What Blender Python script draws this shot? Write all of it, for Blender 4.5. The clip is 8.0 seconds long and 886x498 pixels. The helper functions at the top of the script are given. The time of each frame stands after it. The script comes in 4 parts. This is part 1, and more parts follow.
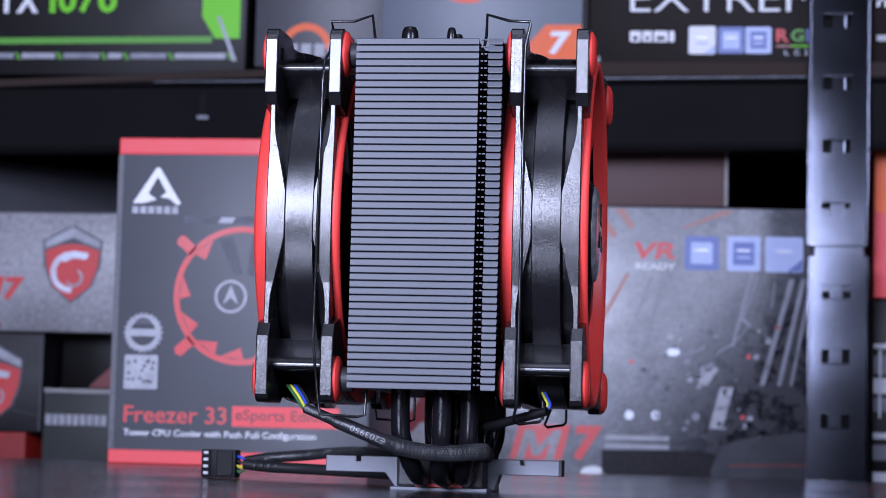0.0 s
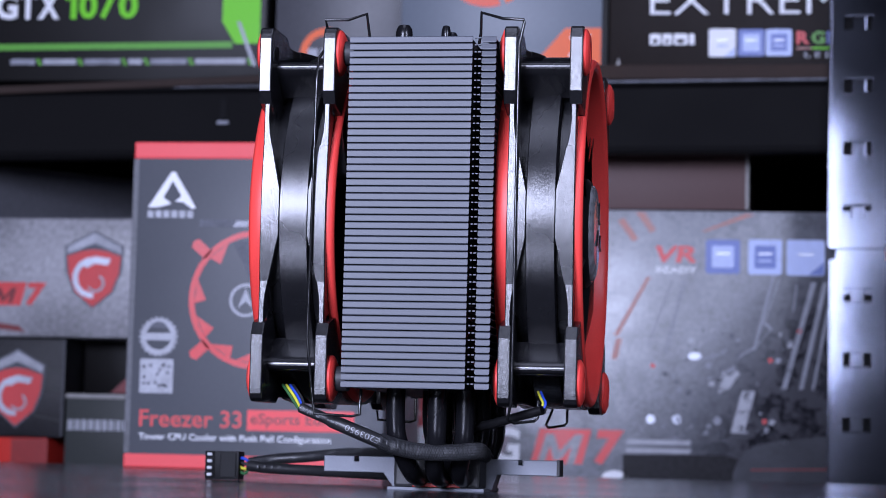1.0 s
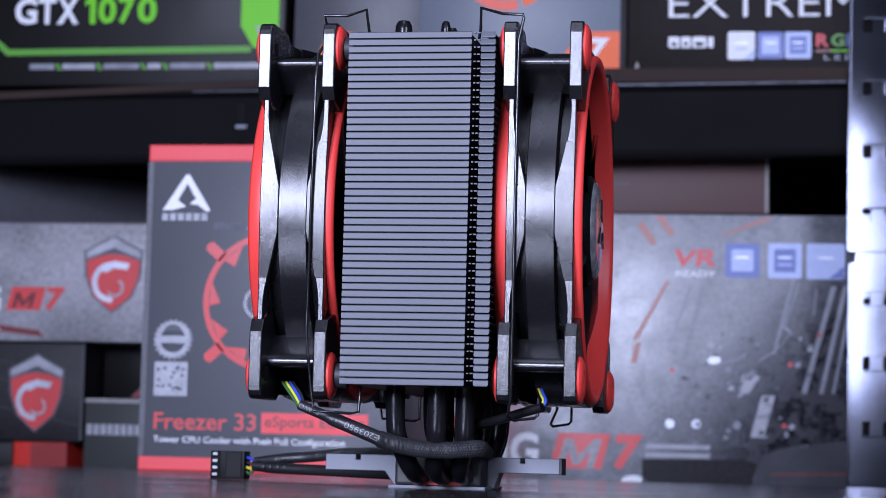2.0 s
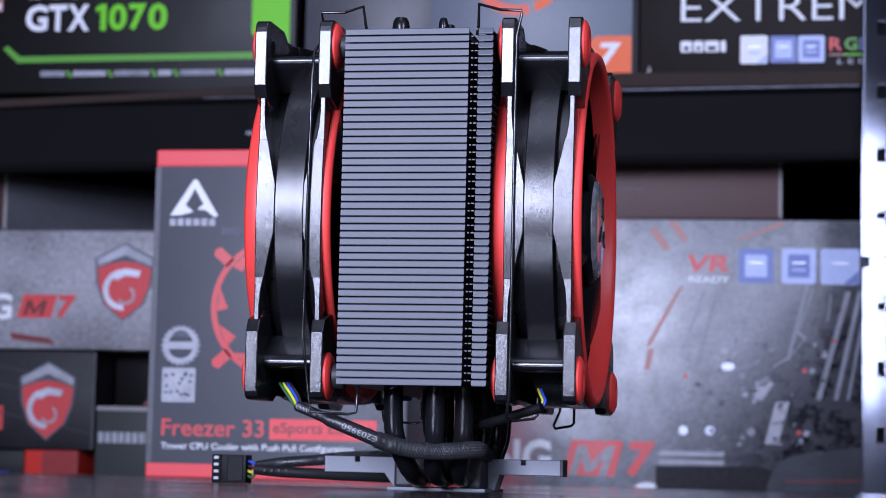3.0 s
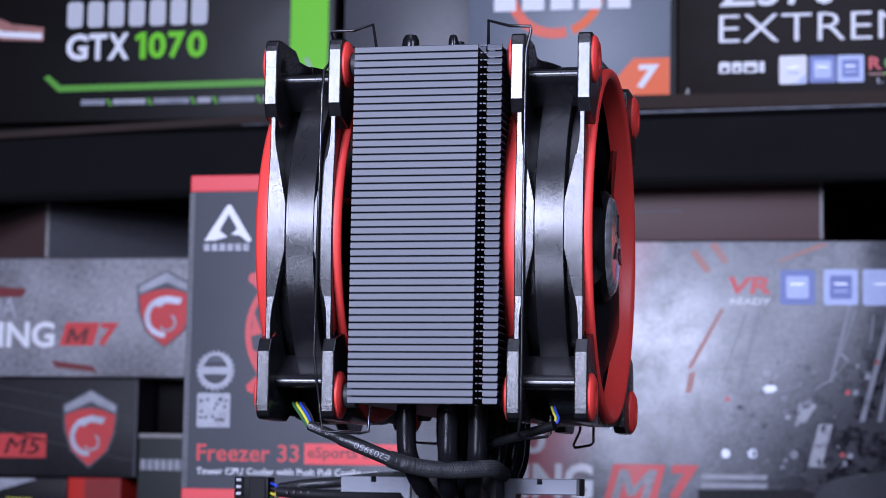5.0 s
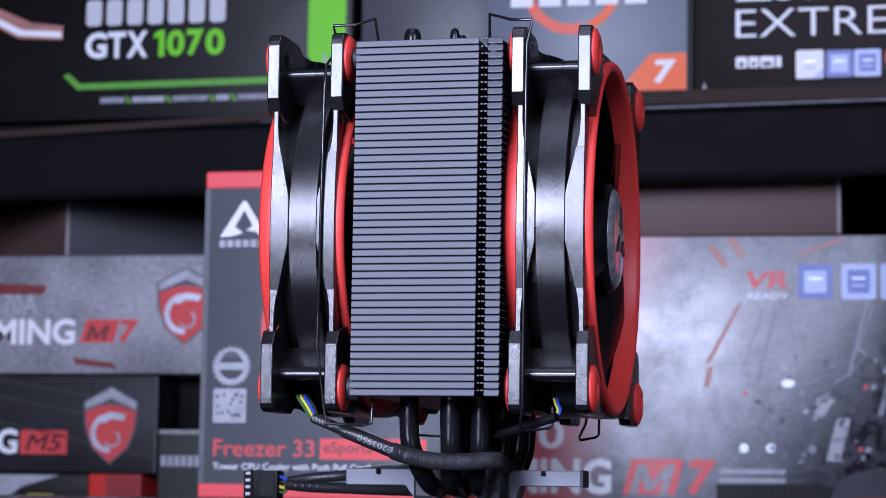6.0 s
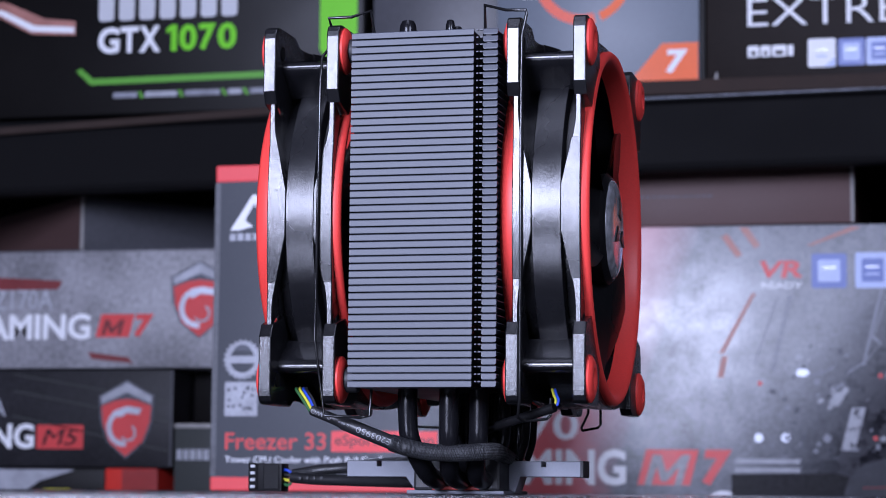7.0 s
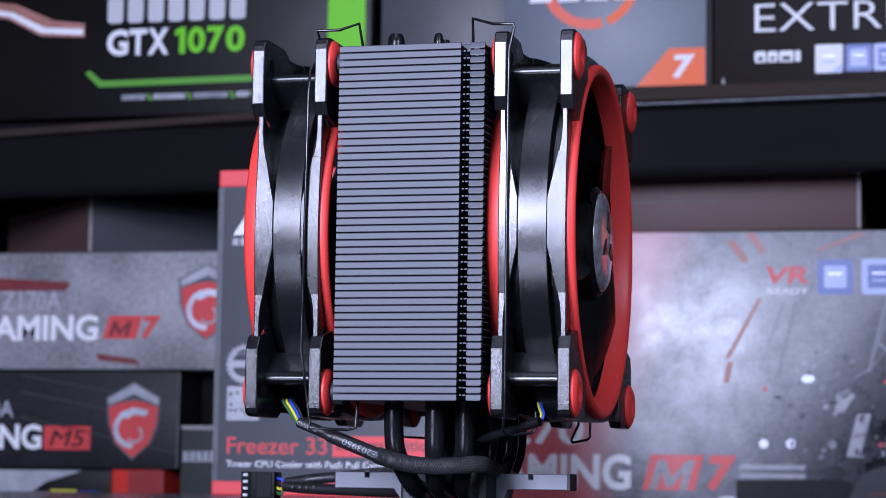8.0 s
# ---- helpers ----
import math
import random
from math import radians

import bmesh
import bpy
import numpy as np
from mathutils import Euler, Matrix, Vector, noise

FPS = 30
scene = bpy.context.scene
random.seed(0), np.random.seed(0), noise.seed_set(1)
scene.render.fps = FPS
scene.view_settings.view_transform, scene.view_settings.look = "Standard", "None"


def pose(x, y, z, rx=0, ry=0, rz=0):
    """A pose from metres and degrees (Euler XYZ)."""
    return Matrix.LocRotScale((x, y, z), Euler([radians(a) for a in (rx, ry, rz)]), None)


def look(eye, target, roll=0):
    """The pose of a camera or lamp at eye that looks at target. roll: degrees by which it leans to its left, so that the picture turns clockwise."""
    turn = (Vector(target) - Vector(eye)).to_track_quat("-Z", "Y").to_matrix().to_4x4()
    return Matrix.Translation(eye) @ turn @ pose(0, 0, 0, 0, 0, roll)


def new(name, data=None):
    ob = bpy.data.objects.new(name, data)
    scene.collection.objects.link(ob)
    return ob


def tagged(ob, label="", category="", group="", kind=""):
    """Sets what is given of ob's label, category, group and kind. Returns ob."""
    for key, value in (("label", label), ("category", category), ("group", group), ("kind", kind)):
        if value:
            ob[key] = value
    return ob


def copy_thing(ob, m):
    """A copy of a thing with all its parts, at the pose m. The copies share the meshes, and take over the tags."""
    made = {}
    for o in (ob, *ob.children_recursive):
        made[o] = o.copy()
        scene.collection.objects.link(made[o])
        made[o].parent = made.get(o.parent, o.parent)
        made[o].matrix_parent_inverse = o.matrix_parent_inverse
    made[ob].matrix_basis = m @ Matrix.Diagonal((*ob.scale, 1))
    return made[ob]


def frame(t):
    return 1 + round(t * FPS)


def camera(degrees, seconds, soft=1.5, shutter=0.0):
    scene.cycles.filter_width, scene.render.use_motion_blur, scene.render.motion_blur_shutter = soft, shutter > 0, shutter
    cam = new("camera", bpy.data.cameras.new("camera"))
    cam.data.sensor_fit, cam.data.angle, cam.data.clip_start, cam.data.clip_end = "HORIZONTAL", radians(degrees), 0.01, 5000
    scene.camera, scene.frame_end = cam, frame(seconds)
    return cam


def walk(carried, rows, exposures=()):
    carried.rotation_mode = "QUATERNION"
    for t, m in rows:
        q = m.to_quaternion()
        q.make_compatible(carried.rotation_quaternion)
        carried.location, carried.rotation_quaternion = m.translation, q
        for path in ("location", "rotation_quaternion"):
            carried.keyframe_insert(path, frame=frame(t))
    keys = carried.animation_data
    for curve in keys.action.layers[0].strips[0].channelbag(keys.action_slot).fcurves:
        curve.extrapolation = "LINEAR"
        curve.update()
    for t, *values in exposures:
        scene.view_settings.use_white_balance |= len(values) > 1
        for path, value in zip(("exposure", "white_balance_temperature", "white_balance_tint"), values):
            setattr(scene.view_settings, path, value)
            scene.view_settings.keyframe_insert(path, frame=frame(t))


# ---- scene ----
cam = camera(22.66, 8.0, soft=0.8)

PATH = [
    (0, (0.10565, -0.74975, 0.01623), (-0.03250, 0.23683, 0.10333), 1.49),
    (0.5, (0.11232, -0.74686, 0.01532), (-0.03597, 0.23809, 0.10411), 1.40),
    (1, (0.12056, -0.74494, 0.01350), (-0.03677, 0.23843, 0.10425), 1.41),
    (1.5, (0.12664, -0.74286, 0.01159), (-0.03969, 0.23883, 0.10442), 1.48),
    (3, (0.13775, -0.73007, 0.00608), (-0.04574, 0.24778, 0.10676), 1.35),
    (3.5, (0.14079, -0.72540, 0.00542), (-0.04992, 0.25074, 0.10931), 1.40),
    (4, (0.14467, -0.72226, 0.00510), (-0.05385, 0.25183, 0.11347), 1.17),
    (5.5, (0.15787, -0.72393, 0.00155), (-0.06050, 0.24522, 0.11578), 1.00),
    (6, (0.16288, -0.72414, 0.00087), (-0.06271, 0.24354, 0.11363), 0.89),
    (6.5, (0.16809, -0.72373, 0.00092), (-0.06357, 0.24267, 0.11228), 0.69),
    (7, (0.17202, -0.72181, 0.00071), (-0.06551, 0.24341, 0.10990), 0.50),
    (7.5, (0.17714, -0.72065, 0.00376), (-0.06576, 0.24342, 0.11140), 0.64),
    (8, (0.18342, -0.72047, 0.00620), (-0.06429, 0.24242, 0.11336), 0.86),
]
walk(cam, [(t, look(eye, target, roll)) for t, eye, target, roll in PATH])

# depth of field of the clip's lens: sharp on the cooler, soft on the shelves
cam.data.dof.use_dof = True
cam.data.dof.focus_distance = 0.70
cam.data.dof.aperture_fstop = 30.0

# ---- world and light ----
world = bpy.data.worlds.new("room_air")
world.use_nodes = True
scene.world = world
world.node_tree.nodes["Background"].inputs[0].default_value = (0.650, 0.700, 1.0, 1)
world.node_tree.nodes["Background"].inputs[1].default_value = 0.03
scene.view_settings.exposure = 0.0


def area_lamp(name, eye, target, w, h, watts, colour):
    lamp = bpy.data.lights.new(name, "AREA")
    lamp.shape, lamp.size, lamp.size_y = "RECTANGLE", w, h
    lamp.energy, lamp.color = watts, colour
    ob = new(name, lamp)
    ob.matrix_world = look(eye, target)
    return ob


area_lamp("softbox_light", (-0.30, -1.55, 0.45), (0.0, 0.3, 0.12), 0.50, 0.44, 44.5, (0.650, 0.700, 1.0))
area_lamp("side_softbox_light", (1.05, -1.20, 0.70), (0.0, 0.1, 0.10), 0.45, 0.45, 14.0, (0.650, 0.700, 1.0))
area_lamp("ceiling_light", (0.1, -0.9, 1.85), (0.0, -0.1, 0.0), 0.9, 0.9, 9.0, (0.650, 0.700, 1.0))


# ---- materials ----
def surf(name, colour, rough=0.5, metal=0.0, vary=0.12, grain=900.0, bump=0.0, blotch=14.0, spec=0.5, wear=0.0, colour2=None, coat=0.0, relief=0.00006):
    """A procedural surface: base colour varied at two scales, uneven gloss and a fine relief."""
    m = bpy.data.materials.new(name)
    m.use_nodes = True
    nt = m.node_tree
    b = nt.nodes["Principled BSDF"]
    tc = nt.nodes.new("ShaderNodeTexCoord")
    big, fine = nt.nodes.new("ShaderNodeTexNoise"), nt.nodes.new("ShaderNodeTexNoise")
    big.inputs["Scale"].default_value, big.inputs["Detail"].default_value = blotch, 5.0
    fine.inputs["Scale"].default_value, fine.inputs["Detail"].default_value = grain, 3.0
    for n in (big, fine):
        nt.links.new(tc.outputs["Object"], n.inputs["Vector"])
    both = nt.nodes.new("ShaderNodeMath")
    both.operation = "ADD"
    nt.links.new(big.outputs["Fac"], both.inputs[0])
    nt.links.new(fine.outputs["Fac"], both.inputs[1])
    ramp = nt.nodes.new("ShaderNodeMapRange")
    ramp.inputs["From Min"].default_value, ramp.inputs["From Max"].default_value = 0.7, 1.3
    nt.links.new(both.outputs[0], ramp.inputs["Value"])
    mix = nt.nodes.new("ShaderNodeMix")
    mix.data_type = "RGBA"
    lo = tuple(c * (1 - vary) for c in colour)
    hi = colour2 if colour2 else tuple(min(1, c * (1 + vary)) for c in colour)
    mix.inputs["A"].default_value, mix.inputs["B"].default_value = (*lo, 1), (*hi, 1)
    nt.links.new(ramp.outputs[0], mix.inputs["Factor"])
    nt.links.new(mix.outputs["Result"], b.inputs["Base Color"])
    rr = nt.nodes.new("ShaderNodeMapRange")
    rr.inputs["From Min"].default_value, rr.inputs["From Max"].default_value = 0.3, 0.7
    rr.inputs["To Min"].default_value, rr.inputs["To Max"].default_value = max(0.02, rough - 0.07 - wear), min(1, rough + 0.07)
    nt.links.new(big.outputs["Fac"], rr.inputs["Value"])
    nt.links.new(rr.outputs[0], b.inputs["Roughness"])
    b.inputs["Metallic"].default_value, b.inputs["Specular IOR Level"].default_value = metal, spec
    b.inputs["Coat Weight"].default_value = coat
    if bump:
        bp = nt.nodes.new("ShaderNodeBump")
        bp.inputs["Strength"].default_value, bp.inputs["Distance"].default_value = bump, relief
        nt.links.new(fine.outputs["Fac"], bp.inputs["Height"])
        nt.links.new(bp.outputs[0], b.inputs["Normal"])
    return m


def eroded(name, colour, rough, spec, spread, cell):
    """Spark-eroded plastic: small facets that each lean their own way, so that the gloss glitters."""
    m = surf(name, colour, rough, 0.0, 0.3, 1500, 0.0, spec=spec)
    nt = m.node_tree
    tc, geo = nt.nodes["Texture Coordinate"], nt.nodes.new("ShaderNodeNewGeometry")
    cells = nt.nodes.new("ShaderNodeTexVoronoi")
    cells.inputs["Scale"].default_value = 1.0 / cell
    nt.links.new(tc.outputs["Object"], cells.inputs["Vector"])
    lean, total, unit = (nt.nodes.new("ShaderNodeVectorMath") for _ in range(3))
    lean.operation, total.operation, unit.operation = "MULTIPLY_ADD", "ADD", "NORMALIZE"
    lean.inputs[1].default_value, lean.inputs[2].default_value = (spread,) * 3, (-spread / 2,) * 3
    nt.links.new(cells.outputs["Color"], lean.inputs[0])
    nt.links.new(lean.outputs[0], total.inputs[0])
    nt.links.new(geo.outputs["Normal"], total.inputs[1])
    nt.links.new(total.outputs[0], unit.inputs[0])
    nt.links.new(unit.outputs[0], nt.nodes["Principled BSDF"].inputs["Normal"])
    return m


BLACK_PLASTIC = eroded("eroded black plastic", (0.008, 0.008, 0.0095), 0.27, 0.62, 0.088, 0.00026)
POST_BLACK = surf("satin black plastic", (0.007, 0.007, 0.0085), 0.27, 0.0, 0.25, 2600, 0.4, spec=0.6, relief=0.00002)
BLADE_BLACK = surf("smooth black plastic", (0.007, 0.007, 0.008), 0.30, 0.0, 0.2, 900, 0.05, spec=0.4)
RED_RUBBER = surf("red fan plastic", (0.86, 0.062, 0.052), 0.42, 0.0, 0.06, 1500, 0.06, spec=0.4)
FIN_METAL = surf("black coated aluminium", (0.060, 0.066, 0.083), 0.41, 0.04, 0.12, 3000, 0.30, blotch=2, spec=0.36)
# base block colour, also standing for the shade in the fin gaps
BASE_GAP_BLACK = surf("black base coating and gap shade", (0.008, 0.008, 0.010), 0.45, 0.0, 0.15, 1500, 0.05)
PIPE_BLACK = surf("black nickel pipe", (0.008, 0.008, 0.010), 0.24, 0.1, 0.15, 700, 0.03, spec=0.4)
ALU = surf("grey die-cast aluminium", (0.150, 0.160, 0.185), 0.5, 0.25, 0.08, 1800, 0.12)
BADGE_SILVER = surf("silver badge foil", (0.62, 0.64, 0.68), 0.17, 0.6, 0.4, 300, 0.0, blotch=160)
PLUG_BLACK = surf("matt black plug plastic", (0.008, 0.008, 0.009), 0.5, 0.0, 0.2, 900, 0.05, spec=0.12)
WIRE_BLACK = surf("black spring wire", (0.018, 0.018, 0.02), 0.22, 0.4, 0.15, 800, 0.0, spec=0.8)
GREY_RUBBER = surf("grey rubber", (0.020, 0.021, 0.024), 0.55, 0.0, 0.15, 900, 0.05)
SHRINK = surf("black shrink tube", (0.018, 0.018, 0.020), 0.38, 0.0, 0.2, 700, 0.08)
YELLOW_WIRE = surf("yellow wire skin", (0.62, 0.58, 0.05), 0.4)
BLUE_WIRE = surf("blue wire skin", (0.02, 0.07, 0.55), 0.4)
GREEN_WIRE = surf("dark green wire skin", (0.03, 0.12, 0.04), 0.4)
PRINT_GREY = surf("grey tube print", (0.22, 0.23, 0.25), 0.5)
STICKER_RED = surf("red foil", (0.55, 0.04, 0.03), 0.4)
TABLE_BLACK = surf("black lacquered table", (0.010, 0.010, 0.012), 0.17, 0.0, 0.25, 600, 0.04, blotch=9, spec=0.55)
CARD_GREY = surf("dark grey carton", (0.080, 0.085, 0.097), 0.42, 0.0, 0.07, 700, 0.05, blotch=10, spec=0.35)
CARD_PINK = surf("red carton band", (0.8, 0.075, 0.08), 0.45, 0.0, 0.05, 700, 0.04, spec=0.4)
CARD_RED = surf("bright red carton", (0.62, 0.035, 0.025), 0.42, 0.0, 0.06, 700, 0.04, spec=0.3)
CARD_ORANGE = surf("orange carton print", (0.86, 0.15, 0.04), 0.45, 0.0, 0.06, 600, 0.03, spec=0.3)
CARD_BLACK = surf("black carton", (0.0040, 0.0034, 0.0034), 0.40, 0.0, 0.25, 500, 0.04, blotch=8, spec=0.12)
CARD_CHARCOAL = surf("charcoal carton", (0.0118, 0.0078, 0.0064), 0.42, 0.0, 0.2, 500, 0.04, blotch=8, spec=0.07)
CARD_BROWN = surf("dull brown carton", (0.112, 0.065, 0.061), 0.5, 0.0, 0.10, 500, 0.05, blotch=7, spec=0.2)
CARD_SLATE = surf("slate grey carton", (0.044, 0.048, 0.046), 0.5, 0.0, 0.15, 500, 0.05, blotch=7, spec=0.2)
CARD_SILVER = surf("blue-grey carton", (0.125, 0.15, 0.185), 0.4, 0.0, 0.06, 500, 0.03, blotch=6, spec=0.35)
CARD_DIMGREY = surf("dim grey carton", (0.065, 0.066, 0.076), 0.4, 0.0, 0.15, 500, 0.03, blotch=9, spec=0.3)
CARD_EDGE = surf("worn pale carton edge", (0.32, 0.31, 0.30), 0.6, 0.0, 0.3, 500, 0.05, blotch=60)
WHITE_INK = surf("white print", (0.80, 0.81, 0.84), 0.45, 0.0, 0.05, 600, spec=0.3)
BLOCK_INK = surf("soft white print", (0.55, 0.56, 0.59), 0.45, 0.0, 0.05, 600, spec=0.3)
DIM_INK = surf("pale grey print", (0.36, 0.37, 0.41), 0.45, 0.0, 0.25, 900, blotch=80)
FAINT_INK = surf("faint grey print", (0.11, 0.115, 0.135), 0.5, 0.0, 0.35, 900, blotch=60, spec=0.2)
CORNER_INK = surf("dim grey print", (0.062, 0.064, 0.074), 0.5, 0.0, 0.25, 900, blotch=60, spec=0.15)
GREEN_INK = surf("bright green print", (0.16, 0.62, 0.015), 0.42, 0.0, 0.05, 600, spec=0.3)
DARKGREEN_INK = surf("green line print", (0.085, 0.33, 0.02), 0.45, 0.0, 0.1, 600)
RED_INK = surf("red print", (0.62, 0.045, 0.045), 0.42, 0.0, 0.10, 600, blotch=40)
DARKRED_INK = surf("dark red print", (0.17, 0.018, 0.020), 0.42, 0.0, 0.2, 600, blotch=30)
BLUE_INK = surf("blue badge print", (0.10, 0.15, 0.42), 0.4, 0.0, 0.1, 600)
PALEBLUE_INK = surf("pale blue badge print", (0.42, 0.50, 0.78), 0.4, 0.0, 0.1, 600, blotch=70)
FOIL = surf("silver foil print", (0.55, 0.58, 0.66), 0.35, 0.3, 0.2, 900, blotch=60)
LINE_INK = surf("soft grey print", (0.24, 0.25, 0.29), 0.5, 0.0, 0.35, 900, blotch=80, spec=0.4)
# used as print and as the shade inside holes and slots
INK_HOLE_BLACK = surf("black print and hole shade", (0.008, 0.008, 0.009), 0.6, spec=0.06)
SKIN_RED = surf("muted orange print", (0.40, 0.17, 0.14), 0.45, 0.0, 0.3, 700, blotch=50)
RACK_STEEL = surf("galvanised steel post", (0.078, 0.084, 0.104), 0.11, 0.95, 0.10, 1200, 0.04, blotch=4)
BEAM_STEEL = surf("dark painted steel beam", (0.0060, 0.0058, 0.0064), 0.62, 0.1, 0.2, 800, 0.05, blotch=12, spec=0.07)
BOARD = surf("brown fibre board", (0.037, 0.025, 0.021), 0.7, 0.0, 0.25, 1200, 0.25, blotch=40, spec=0.15)
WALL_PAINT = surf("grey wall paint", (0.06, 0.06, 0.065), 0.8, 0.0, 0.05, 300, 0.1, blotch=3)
BACK_SHADE = surf("wall paint darkened as rack shade", (0.012, 0.012, 0.014), 0.8, 0.0, 0.1, 300, 0.1, blotch=3)
FLOOR_GREY = surf("grey floor covering", (0.12, 0.12, 0.13), 0.7, 0.0, 0.15, 200, 0.1, blotch=4)


def art_board(name):
    """Glossy printed board picture: grey haze that turns into dark circuit details low on the far side, some fading
    gloss put into its colour.
    """
    m = bpy.data.materials.new(name)
    m.use_nodes = True
    nt = m.node_tree
    b = nt.nodes["Principled BSDF"]
    tc = nt.nodes.new("ShaderNodeTexCoord")
    sep = nt.nodes.new("ShaderNodeSeparateXYZ")
    nt.links.new(tc.outputs["Object"], sep.inputs[0])

    def op(kind, a, c):
        n = nt.nodes.new("ShaderNodeMath")
        n.operation = kind
        for i, v in enumerate((a, c)):
            if isinstance(v, (int, float)):
                n.inputs[i].default_value = v
            else:
                nt.links.new(v, n.inputs[i])
        return n.outputs[0]

    def tex(kind, scale, detail=4.0):
        n = nt.nodes.new(kind)
        n.inputs["Scale"].default_value = scale
        if "Detail" in n.inputs:
            n.inputs["Detail"].default_value = detail
        nt.links.new(tc.outputs["Object"], n.inputs["Vector"])
        return n

    def ramp(v, stops):
        n = nt.nodes.new("ShaderNodeValToRGB")
        for i, (p, c) in enumerate(stops):
            e = n.color_ramp.elements[i] if i < 2 else n.color_ramp.elements.new(p)
            e.position, e.color = p, (*c, 1)
        nt.links.new(v, n.inputs[0])
        return n.outputs[0]

    def mix(f, a, c):
        n = nt.nodes.new("ShaderNodeMix")
        n.data_type = "RGBA"
        for key, v in (("Factor", f), ("A", a), ("B", c)):
            if isinstance(v, tuple):
                n.inputs[key].default_value = (*v, 1)
            else:
                nt.links.new(v, n.inputs[key])
        return n.outputs["Result"]

    haze = tex("ShaderNodeTexNoise", 34, 9)
    haze.inputs["Roughness"].default_value = 0.68
    speck = tex("ShaderNodeTexNoise", 420, 2)
    grey = ramp(op("ADD", op("MULTIPLY", haze.outputs["Fac"], 0.7), op("MULTIPLY", speck.outputs["Fac"], 0.3)),
                [(0.36, (0.045, 0.05, 0.063)), (0.66, (0.29, 0.305, 0.345))])
    cells = tex("ShaderNodeTexVoronoi", 130)
    cells.distance = "CHEBYCHEV"
    chips = ramp(cells.outputs["Color"], [(0.35, (0.004, 0.004, 0.006)), (0.70, (0.022, 0.022, 0.028)), (0.95, (0.07, 0.07, 0.08))])
    # darkens to the right: printed details, plus the fading gloss put into the colour
    far = op("ADD", op("MULTIPLY", op("SUBTRACT", sep.outputs["X"], 0.045), 15.0), op("MULTIPLY", op("SUBTRACT", 0.075, sep.outputs["Z"]), 9.0))
    far = op("ADD", far, op("MULTIPLY", op("SUBTRACT", haze.outputs["Fac"], 0.5), 1.1))
    clampn = nt.nodes.new("ShaderNodeClamp")
    nt.links.new(far, clampn.inputs[0])
    body = mix(clampn.outputs[0], grey, chips)
    pale = op("MULTIPLY", op("SUBTRACT", op("SUBTRACT", op("MULTIPLY", sep.outputs["Z"], 0.35), 0.075), sep.outputs["X"]), 22.0)
    clampp = nt.nodes.new("ShaderNodeClamp")
    clampp.inputs["Max"].default_value = 0.75
    nt.links.new(pale, clampp.inputs[0])
    body = mix(clampp.outputs[0], body, (0.62, 0.30, 0.34))
    left = op("ADD", op("MULTIPLY", op("SUBTRACT", -0.085, sep.outputs["X"]), 24.0), op("MULTIPLY", op("SUBTRACT", 0.05, sep.outputs["Z"]), 9.0))
    left = op("ADD", left, op("MULTIPLY", op("SUBTRACT", haze.outputs["Fac"], 0.5), 2.0))
    clampl = nt.nodes.new("ShaderNodeClamp")
    nt.links.new(left, clampl.inputs[0])
    nt.links.new(mix(clampl.outputs[0], body, (0.58, 0.115, 0.125)), b.inputs["Base Color"])
    gl = nt.nodes.new("ShaderNodeMapRange")
    gl.inputs["From Min"].default_value, gl.inputs["From Max"].default_value = 0.35, 0.65
    gl.inputs["To Min"].default_value, gl.inputs["To Max"].default_value = 0.44, 0.31
    nt.links.new(haze.outputs["Fac"], gl.inputs["Value"])
    nt.links.new(gl.outputs[0], b.inputs["Roughness"])
    sheen = nt.nodes.new("ShaderNodeMapRange")
    sheen.inputs["To Min"].default_value, sheen.inputs["To Max"].default_value = 1.0, 0.06
    nt.links.new(clampn.outputs[0], sheen.inputs["Value"])
    nt.links.new(sheen.outputs[0], b.inputs["Specular IOR Level"])
    nt.links.new(op("MULTIPLY", sheen.outputs[0], 0.35), b.inputs["Coat Weight"])
    b.inputs["Coat Roughness"].default_value = 0.34
    bp = nt.nodes.new("ShaderNodeBump")
    bp.inputs["Strength"].default_value, bp.inputs["Distance"].default_value = 0.25, 0.00008
    nt.links.new(speck.outputs["Fac"], bp.inputs["Height"])
    nt.links.new(bp.outputs[0], b.inputs["Normal"])
    return m


ART_BOARD = art_board("printed board picture")
ART_GREY = surf("grey hazy print", (0.235, 0.232, 0.250), 0.42, 0.0, 0.45, 300, 0.05, blotch=22)
ART_DARK = surf("dark hazy print", (0.015, 0.0145, 0.0175), 0.45, 0.0, 0.5, 300, 0.05, blotch=22, spec=0.15)


# ---- mesh helpers ----
def mesh_of(bm, smooth=False, limit=40):
    me = bpy.data.meshes.new("m")
    bmesh.ops.recalc_face_normals(bm, faces=bm.faces)
    bm.to_mesh(me)
    bm.free()
    if smooth:
        me.shade_smooth()
        me.set_sharp_from_angle(angle=radians(limit))
    return me


def world_of(ob):
    m = Matrix.Identity(4)
    while ob:
        m = ob.matrix_basis @ m if not ob.parent else ob.matrix_parent_inverse @ ob.matrix_basis @ m
        ob = ob.parent
    return m


def part(name, bm, material, parent, label="", smooth=False, limit=40):
    """Links a bmesh or mesh, made in world places, as one mesh object under a thing or a part."""
    me = bm if isinstance(bm, bpy.types.Mesh) else mesh_of(bm, smooth, limit)
    me.name = name
    if not me.materials:
        me.materials.append(material)
    ob = new(name, me)
    if parent:
        ob.parent = parent
        ob.matrix_parent_inverse = world_of(parent).inverted()
    if label:
        tagged(ob, label)
    return ob


